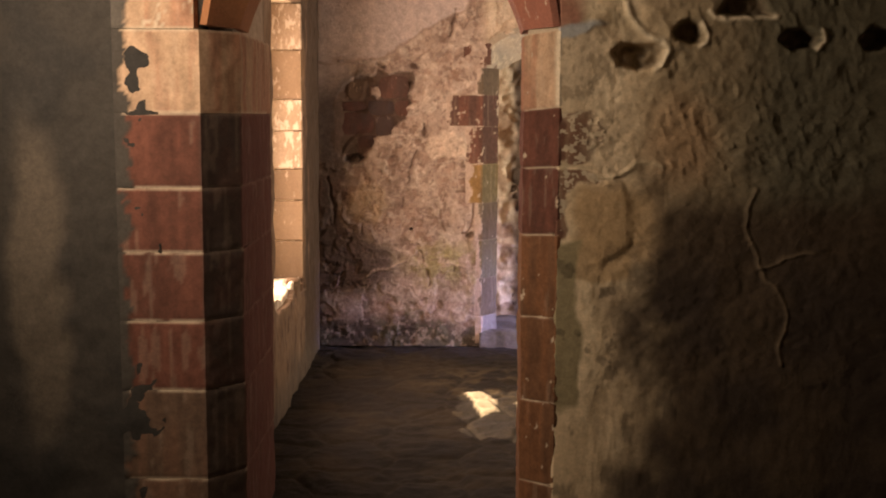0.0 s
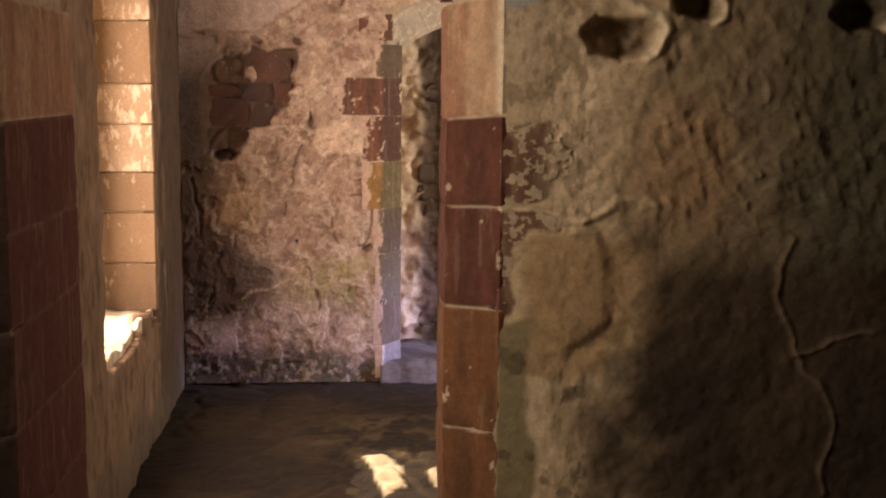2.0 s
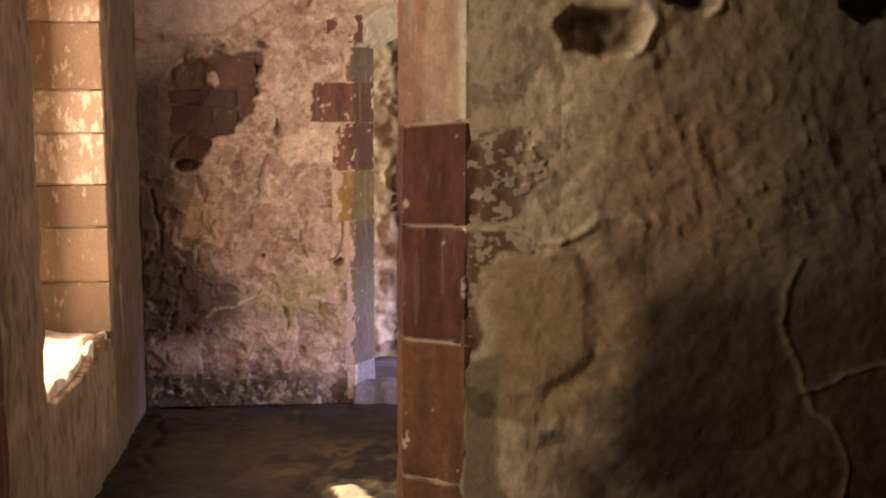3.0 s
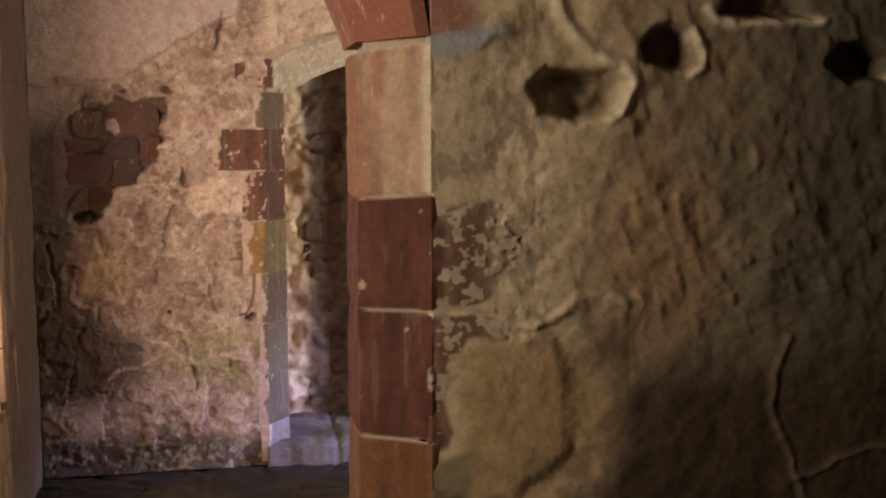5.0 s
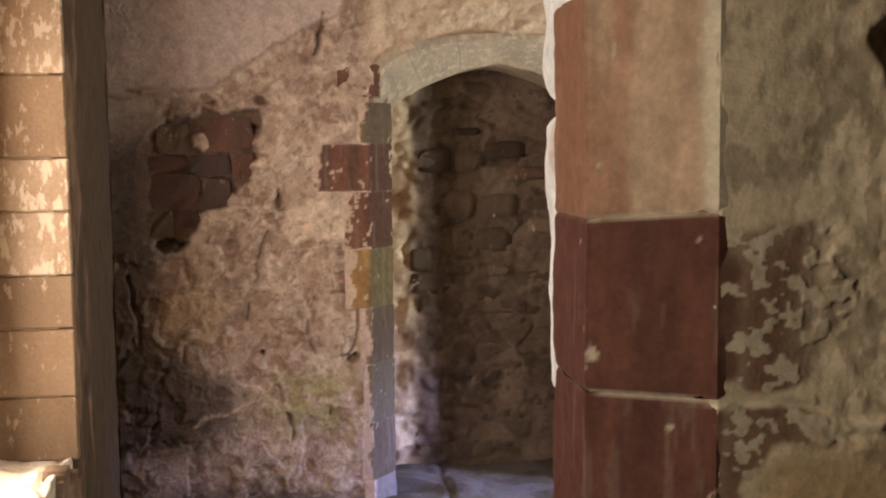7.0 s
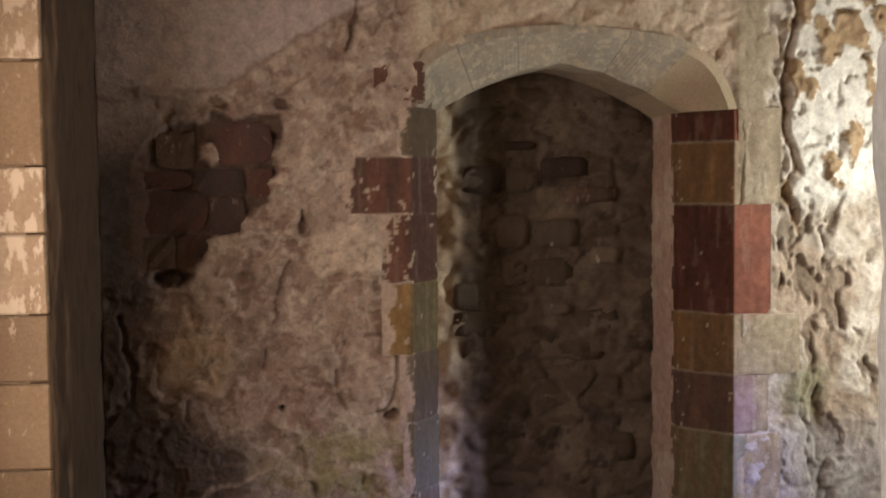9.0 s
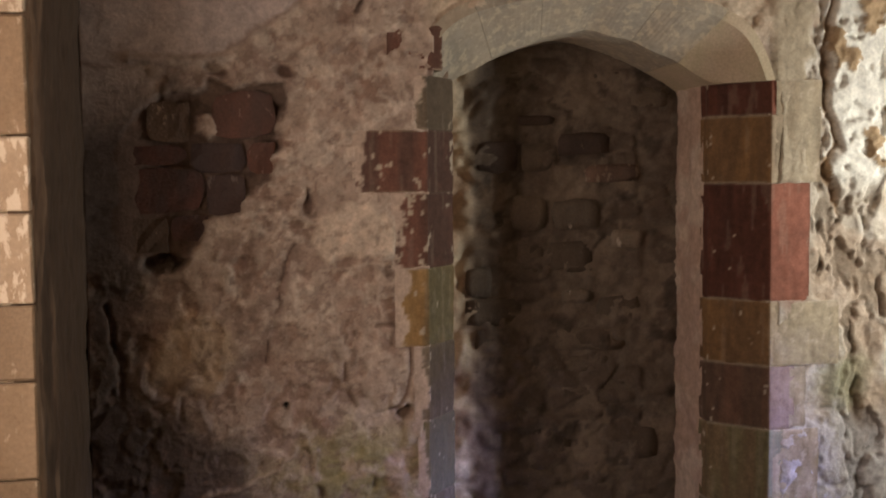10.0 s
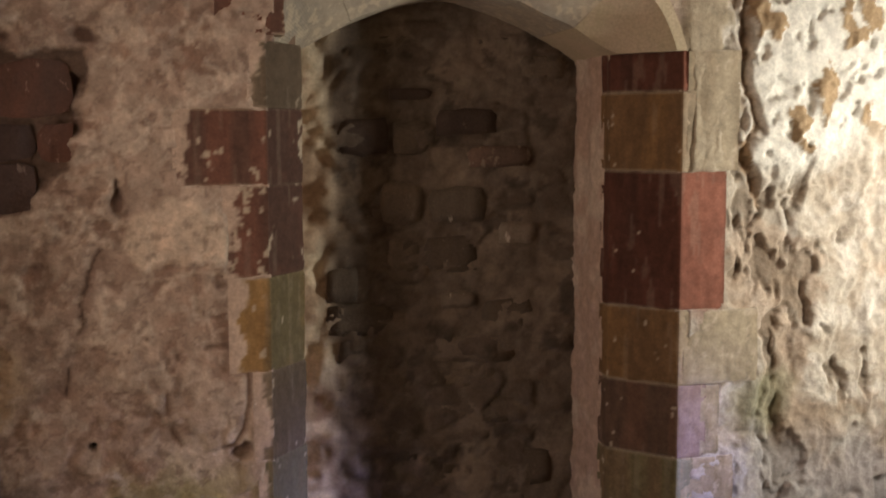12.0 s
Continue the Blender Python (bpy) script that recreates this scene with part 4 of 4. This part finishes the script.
def near_shape(s, t):
    x, z = s + 0.20, t
    wx, wz = x + fbm(x, z, 8, 200, 4) * 0.025, z + fbm(x, z, 8, 204, 4) * 0.025
    fine, mid = fbm(x, z, 30, 208, 4), fbm(x, z, 7, 210, 5)
    flick = fbm(x * 1.6 + z * 0.45, z * 0.55, 42, 212, 3)
    rough = step(0.56, 0.75, wx) * step(1.22, 1.36, wz)
    h = mid * 0.0055 + fine * 0.0025 + rough * (fbm(x, z, 22, 214, 4) * 0.0035 + np.maximum(0, flick - 0.2) * 0.0045)
    c = np.ones(s.shape + (3,)) * np.array((0.57, 0.435, 0.28))
    c = mix(c, (0.68, 0.54, 0.36), step(-0.1, 0.5, mid) * 0.8)
    # plaster darkens to the right: falloff of the light put into its colour
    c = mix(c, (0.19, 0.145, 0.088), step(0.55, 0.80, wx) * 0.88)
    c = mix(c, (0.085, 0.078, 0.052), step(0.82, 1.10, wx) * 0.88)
    c = mix(c, (0.33, 0.20, 0.11), blob(wx, wz, 0.74, 1.42, 0.10, 0.15, 0.6) * 0.6)
    c = mix(c, (0.48, 0.38, 0.25), step(0.2, 0.6, fbm(x * 2.5, z * 0.6, 12, 216, 4)) * (1 - step(0.5, 0.62, wx)) * step(1.5, 1.56, z) * 0.8)
    # worn red paint that runs on from the dressed stones, flaked to the plaster
    fx, fz = wx + fbm(x, z, 40, 218, 3) * 0.008, wz + fbm(x, z, 40, 220, 3) * 0.006
    upper = patch(fx, fz, [(0.30, 1.534), (0.42, 1.532), (0.457, 1.522), (0.50, 1.50), (0.52, 1.453), (0.49, 1.384), (0.418, 1.352), (0.30, 1.344)], 0.006)
    under = patch(fx, fz, [(0.30, 1.339), (0.47, 1.330), (0.49, 1.30), (0.428, 1.28), (0.405, 1.21), (0.390, 1.12), (0.30, 1.118)], 0.006)
    zone = np.maximum(upper, under)
    spread = step(0.352, 0.375, x) * (0.26 - 0.12 * step(0.41, 0.45, x)) + 0.12 * step(0.48, 0.51, x)
    chips = step(0.36, 0.44, 0.75 * fbm(x * 0.8, z * 1.1, 85, 222, 2, 0.6) + 0.5 * fbm(x, z, 40, 224, 2) + spread)
    c = mix(c, (0.108, 0.041, 0.028), zone * (1 - step(0.372, 0.40, wx)) * 0.95)
    c = mix(c, (0.155, 0.072, 0.046), zone * step(0.362, 0.40, wx) * 0.92)
    c = mix(c, (0.50, 0.41, 0.29), zone * chips * 0.9)
    h += zone * (chips * 0.0025 - 0.001)
    grey = (1 - step(0.43, 0.47, wx)) * step(1.54, 1.56, z)
    c = mix(c, (0.33, 0.26, 0.18), grey * 0.7)
    # a smooth tan repair
    tan = patch(wx, wz, [(0.428, 1.268), (0.46, 1.29), (0.509, 1.30), (0.583, 1.278), (0.61, 1.20), (0.59, 1.09), (0.50, 1.04), (0.41, 1.05), (0.408, 1.12)], 0.018)
    h = h * (1 - 0.5 * tan) + tan * 0.008
    c = mix(c, (0.41, 0.285, 0.16), tan * 0.85)
    scratch = step(0.35, 0.6, fbm(x * 0.5, z * 1.6, 45, 235, 3)) * tan
    c = mix(c, (0.20, 0.125, 0.07), scratch * 0.5)
    lip = line(wx, wz, [(0.481, 1.322), (0.536, 1.312), (0.582, 1.315), (0.628, 1.342), (0.694, 1.338)], 0.016)
    h += lip * 0.005
    c = mix(c, (0.50, 0.40, 0.26), lip * 0.6)
    bed = line(wx, z, [(0.35, 1.342), (0.40, 1.342), (0.47, 1.335)], 0.008) + blob(x, z, 0.372, 1.342, 0.016, 0.016, 0.3)
    h += np.clip(bed, 0, 1) * 0.004
    c = mix(c, (0.50, 0.40, 0.26), np.clip(bed, 0, 1) * 0.8)
    streaks = step(0.1, 0.5, fbm(x * 3, z * 0.5, 14, 229, 4)) * step(0.44, 0.48, x) * (1 - step(0.56, 0.66, x)) * step(1.28, 1.4, z)
    c = mix(c, (0.66, 0.53, 0.36), streaks * 0.7)
    # damp brown lower down, with the shade there painted in as well
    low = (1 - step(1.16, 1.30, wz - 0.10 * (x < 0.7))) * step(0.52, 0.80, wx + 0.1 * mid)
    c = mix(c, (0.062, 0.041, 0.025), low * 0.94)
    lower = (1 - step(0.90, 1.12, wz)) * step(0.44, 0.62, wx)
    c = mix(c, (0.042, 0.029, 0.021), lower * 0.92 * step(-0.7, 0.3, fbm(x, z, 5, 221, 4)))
    c = mix(c, (0.40, 0.27, 0.145), np.maximum(box_mask(wx, wz, 0.425, 0.60, 0.98, 1.262, 0.012), box_mask(wx, wz, 0.45, 0.70, 1.04, 1.262, 0.05)) * (1 - step(0.60, 0.76, x)) * 0.85)
    olive = box_mask(wx, wz, 0.30, 0.436, 0.55, 1.105, 0.010)
    c = mix(c, (0.23, 0.19, 0.105), olive * 0.9)
    spots = step(0.42, 0.56, fbm(x, z, 15, 223, 4)) * (1 - step(1.0, 1.15, z))
    c = mix(c, (0.05, 0.035, 0.025), spots * 0.5)
    for pts in ([(0.99, 1.28), (0.965, 1.22), (0.964, 1.16), (1.0, 1.08), (1.038, 1.029), (1.07, 0.93), (1.104, 0.835), (1.11, 0.7)], [(1.038, 1.029), (1.10, 1.045), (1.181, 1.08)]):
        k = line(wx, wz, pts, 0.012)
        h += k * 0.005
        c = mix(c, (0.17, 0.125, 0.08), k * 0.7)
    # broken pockets below the vault
    px, pz = x * 0.65 + wx * 0.35, z * 0.65 + wz * 0.35
    for corners, deep, lit in (([(0.521, 1.70), (0.55, 1.727), (0.602, 1.734), (0.655, 1.733), (0.686, 1.705), (0.672, 1.664), (0.60, 1.648), (0.545, 1.662)], 0.050, 0.4),
                               ([(0.713, 1.765), (0.74, 1.79), (0.765, 1.796), (0.80, 1.788), (0.809, 1.762), (0.80, 1.737), (0.768, 1.729), (0.72, 1.742)], 0.065, 0.0),
                               ([(0.86, 1.826), (0.93, 1.822), (1.03, 1.828), (1.0, 1.89), (0.9, 1.89)], 0.05, 0.0),
                               ([(1.055, 1.745), (1.08, 1.772), (1.13, 1.775), (1.175, 1.75), (1.16, 1.715), (1.10, 1.708)], 0.075, 0.0),
                               ([(1.30, 1.75), (1.34, 1.785), (1.40, 1.775), (1.42, 1.74), (1.38, 1.715), (1.32, 1.72)], 0.07, 0.0)):
        pocket = patch(px, pz, corners, 0.010)
        h -= pocket * (deep + 0.014 * fine + 0.012 * fbm(x, z, 16, 227, 3))
        c = mix(c, (0.15, 0.11, 0.07), pocket * 0.8)
        # lit floor of the first pocket, painted as pale specks
        c = mix(c, (0.36, 0.29, 0.19), pocket * lit * step(0.1, 0.4, fbm(x, z, 30, 233, 3)))
    # rims: the light caught on their edges is put into the colour
    for pts, wide in (([(0.66, 1.652), (0.687, 1.668), (0.697, 1.705), (0.675, 1.743), (0.632, 1.762), (0.603, 1.787), (0.573, 1.82), (0.55, 1.87)], 0.017), ([(0.806, 1.793), (0.826, 1.765), (0.822, 1.735), (0.80, 1.722)], 0.013),
                      ([(0.83, 1.83), (0.845, 1.815), (0.885, 1.803), (0.936, 1.811), (1.001, 1.818), (1.05, 1.818)], 0.013), ([(1.185, 1.775), (1.192, 1.74), (1.17, 1.71)], 0.012)):
        rim = line(px, pz, pts, wide)
        h += rim * 0.008
        c = mix(c, (0.64, 0.54, 0.39), rim * 0.9)
    hollow = blob(wx, wz, 0.56, 1.77, 0.07, 0.05, 0.6, -35) * (1 - rim)
    h -= hollow * 0.012
    c = mix(c, (0.22, 0.165, 0.10), hollow * 0.6)
    # spring of the arch: red paint and a blue-grey mortar smear
    top = step(1.765, 1.785, wz) * (1 - step(0.40, 0.46, wx))
    c = mix(c, (0.30, 0.13, 0.09), top * step(-0.5, 0.3, fbm(x, z, 15, 225, 4)) * 0.9)
    pale = np.maximum(box_mask(wx, wz, 0.30, 0.57, 1.53, 1.76, 0.05), box_mask(wx, wz, 0.48, 0.60, 1.30, 1.60, 0.06))
    c = mix(c, (0.58, 0.46, 0.32), pale * 0.62)
    c = mix(c, (0.24, 0.18, 0.115), pale * step(0.2, 0.45, fbm(x, z * 0.7, 40, 237, 4)) * 0.6)
    smear = blob(wx, wz, 0.375, 1.766, 0.10, 0.020, 0.3, 8)
    h += smear * 0.008
    c = mix(c, (0.33, 0.34, 0.34), smear * 0.9)
    near = 1 - step(0.39, 0.52, x)
    h = h * (1 - 0.9 * near) + 0.0045 * near
    return h - np.maximum(0, 0.357 + 0.003 * fine - x) * 1.7, c


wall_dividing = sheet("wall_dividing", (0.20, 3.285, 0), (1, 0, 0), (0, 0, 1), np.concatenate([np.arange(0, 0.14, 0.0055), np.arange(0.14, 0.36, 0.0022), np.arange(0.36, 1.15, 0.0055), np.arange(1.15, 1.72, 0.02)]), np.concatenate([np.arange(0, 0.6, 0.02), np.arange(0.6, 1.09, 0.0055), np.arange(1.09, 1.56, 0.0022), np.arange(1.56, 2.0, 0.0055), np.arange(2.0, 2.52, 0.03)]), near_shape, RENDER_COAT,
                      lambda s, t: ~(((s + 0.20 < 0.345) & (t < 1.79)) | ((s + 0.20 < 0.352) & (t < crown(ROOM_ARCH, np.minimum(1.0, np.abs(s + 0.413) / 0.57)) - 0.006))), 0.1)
tagged(wall_dividing, "rough brown plaster wall with broken pockets and painted archway quoins", "wall", kind="structure")


def front_left_shape(s, t):
    x, z = s - 2.4, t
    mid = fbm(x, z, 6, 240, 5)
    h = mid * 0.01 + fbm(x, z, 20, 242, 3) * 0.004
    # near-black base keeps this face dark beside the close front window lamp
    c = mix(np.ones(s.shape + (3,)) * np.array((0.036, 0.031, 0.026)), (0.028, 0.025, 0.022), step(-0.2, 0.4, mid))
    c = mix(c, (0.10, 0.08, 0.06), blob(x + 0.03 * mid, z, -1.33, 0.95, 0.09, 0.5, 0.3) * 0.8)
    return h, c


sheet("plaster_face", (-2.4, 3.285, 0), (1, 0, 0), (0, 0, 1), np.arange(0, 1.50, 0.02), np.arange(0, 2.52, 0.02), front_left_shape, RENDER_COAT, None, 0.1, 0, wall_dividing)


def over_arch_keep(s, t):
    x = s - 0.92
    return t + 1.70 > np.where(np.abs(x + 0.213) > 0.56, 1.772, crown(ROOM_ARCH, np.minimum(1.0, np.abs(x + 0.213) / 0.57)) - 0.02)


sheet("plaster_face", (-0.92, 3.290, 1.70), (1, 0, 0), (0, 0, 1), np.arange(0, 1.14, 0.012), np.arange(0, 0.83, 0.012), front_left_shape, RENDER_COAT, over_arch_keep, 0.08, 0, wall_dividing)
boxes("masonry_core", [(0.44, 1.95, 3.42, 3.93, 0, 2.5), (-2.4, -0.90, 3.35, 4.02, 0, 2.5), (-0.90, 0.44, 3.40, 4.02, 2.24, 2.5), (-0.90, -0.70, 3.40, 4.02, 1.765, 2.5), (0.40, 0.44, 3.45, 3.93, 1.765, 2.5)], PLASTER, (0.40, 0.31, 0.23), wall_dividing)
archway_1 = tagged(new("archway_1"), "stone archway with chamfered red and tan painted quoins", "archway", kind="structure")
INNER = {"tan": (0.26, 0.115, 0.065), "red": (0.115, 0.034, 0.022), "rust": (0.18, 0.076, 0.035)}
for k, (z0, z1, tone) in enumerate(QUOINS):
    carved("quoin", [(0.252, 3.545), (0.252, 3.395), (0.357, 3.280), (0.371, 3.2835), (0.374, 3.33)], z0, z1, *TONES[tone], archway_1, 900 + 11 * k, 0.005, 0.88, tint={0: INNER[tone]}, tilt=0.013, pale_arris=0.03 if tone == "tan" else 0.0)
prism("mortar_bed", [(0.38, 3.286), (0.358, 3.2845), (0.262, 3.392), (0.275, 3.42), (0.275, 3.54), (0.45, 3.54), (0.45, 3.33)], 0.0, 1.782, MORTAR, archway_1, 0.004, 0)
prism("mortar_bed", [(-0.95, 3.290), (-0.787, 3.286), (-0.684, 3.399), (-0.684, 4.010), (-0.95, 4.010)], 0.0, 1.762, MORTAR, archway_1, 0.004, 0)
LEFT = [(0.0, 0.30, "brown"), (0.30, 0.60, "brown"), (0.60, 0.83, "red"), (0.83, 1.055, "red"), (1.055, 1.263, "red"), (1.263, 1.503, "red"), (1.503, 1.765, "tan")]
# shade on the chamfer and reveal is put into their tint
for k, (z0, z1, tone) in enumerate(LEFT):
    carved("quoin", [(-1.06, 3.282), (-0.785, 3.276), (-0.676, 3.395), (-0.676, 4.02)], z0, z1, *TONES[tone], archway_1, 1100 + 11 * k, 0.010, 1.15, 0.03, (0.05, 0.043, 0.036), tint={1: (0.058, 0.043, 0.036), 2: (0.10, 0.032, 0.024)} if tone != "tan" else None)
carved("quoin", [(-1.06, 3.282), (-0.80, 3.274), (-0.785, 3.31), (-0.78, 3.36)], 1.767, 1.98, *TONES["tan"], archway_1, 1201, 0.010, 0.62, 0.03, (0.08, 0.069, 0.058))
for k in range(7):
    voussoir("arch_stone", -1 + k * 2 / 7 + 0.003, -1 + (k + 1) * 2 / 7 - 0.003, ROOM_ARCH, 3.278, 3.56, 3.39, RED if k in (1, 3) else REDBRICK if k == 6 else RUST, archway_1, 26 if k == 6 else 8)


def white_shape(s, t):
    y, z = 4.0 - s, t
    # upper plaster white: the strong daylight on it is put into the colour
    white = step(1.20, 1.24, z + 0.03 * fbm(s, t, 10, 260, 3))
    h = white * (0.045 + fbm(s, t, 9, 262, 4) * 0.010) + (1 - white) * (-0.05 + fbm(s, t, 12, 264, 3) * 0.008)
    h -= 0.03 * np.exp(-((z - 1.66) / 0.02) ** 2) * (1 - step(0.0, 0.10, s))
    c = mix(np.ones(s.shape + (3,)) * np.array((0.30, 0.22, 0.16)), (0.9, 0.89, 0.88), white)
    c = mix(c, (0.6, 0.45, 0.37), white * blob(s, z, 0.10, 1.60, 0.07, 0.04, 0.6) * 0.7)
    return h, c


sheet("limewashed_reveal", (0.380, 3.935, 0), (0, -1, 0), (0, 0, 1), np.arange(0, 0.40, 0.010), np.arange(0, 2.45, 0.010), white_shape, WHITE_PLASTER, None, 0.06, 0.004, archway_1)

# ---------------------------------------------------------------- closing walls and ceilings
wall_right = boxes("wall_right", [(2.72, 3.0, 3.9, 6.23, 0, 2.5), (2.72, 3.0, 6.37, 7.2, 0, 2.5), (2.72, 3.0, 6.23, 6.37, 0, 0.55), (2.72, 3.0, 6.23, 6.37, 1.85, 2.5)], PLASTER, (0.60, 0.53, 0.43))
tagged(wall_right, "pale limewashed stone wall with narrow window slit", "wall", kind="structure")
wall_west = boxes("wall_west", [(-1.8, -1.6, -3, 1.98, 0, 2.5), (-1.8, -1.6, 2.62, 3.4, 0, 2.5), (-1.8, -1.6, 1.98, 2.62, 0, 1.50), (-1.8, -1.6, 1.98, 2.62, 2.30, 2.5)], PLASTER, (0.34, 0.28, 0.22))
tagged(wall_west, "dim brown plastered wall with a small window", "wall", kind="structure")
wall_east = boxes("wall_east", [(1.92, 2.2, -3, 3.5, 0, 2.5)], PLASTER, (0.25, 0.2, 0.15))
tagged(wall_east, "dark brown plastered wall", "wall", kind="structure")
wall_south = boxes("wall_south", [(-2.6, 2.2, -3.2, -3, 0, 2.5)], PLASTER, (0.3, 0.24, 0.19))
tagged(wall_south, "dim brown plastered wall", "wall", kind="structure")
wall_north = boxes("wall_north", [(1.95, 2.8, 3.6, 4.02, 0, 2.5)], PLASTER, (0.42, 0.34, 0.26))
tagged(wall_north, "brown plastered wall", "wall", kind="structure")
ceiling = boxes("ceiling", [(-2.6, 3.0, -3.2, 7.6, 2.5, 2.7)], PLASTER, (0.45, 0.38, 0.31))
tagged(ceiling, "dim plastered ceiling", "ceiling", kind="structure")
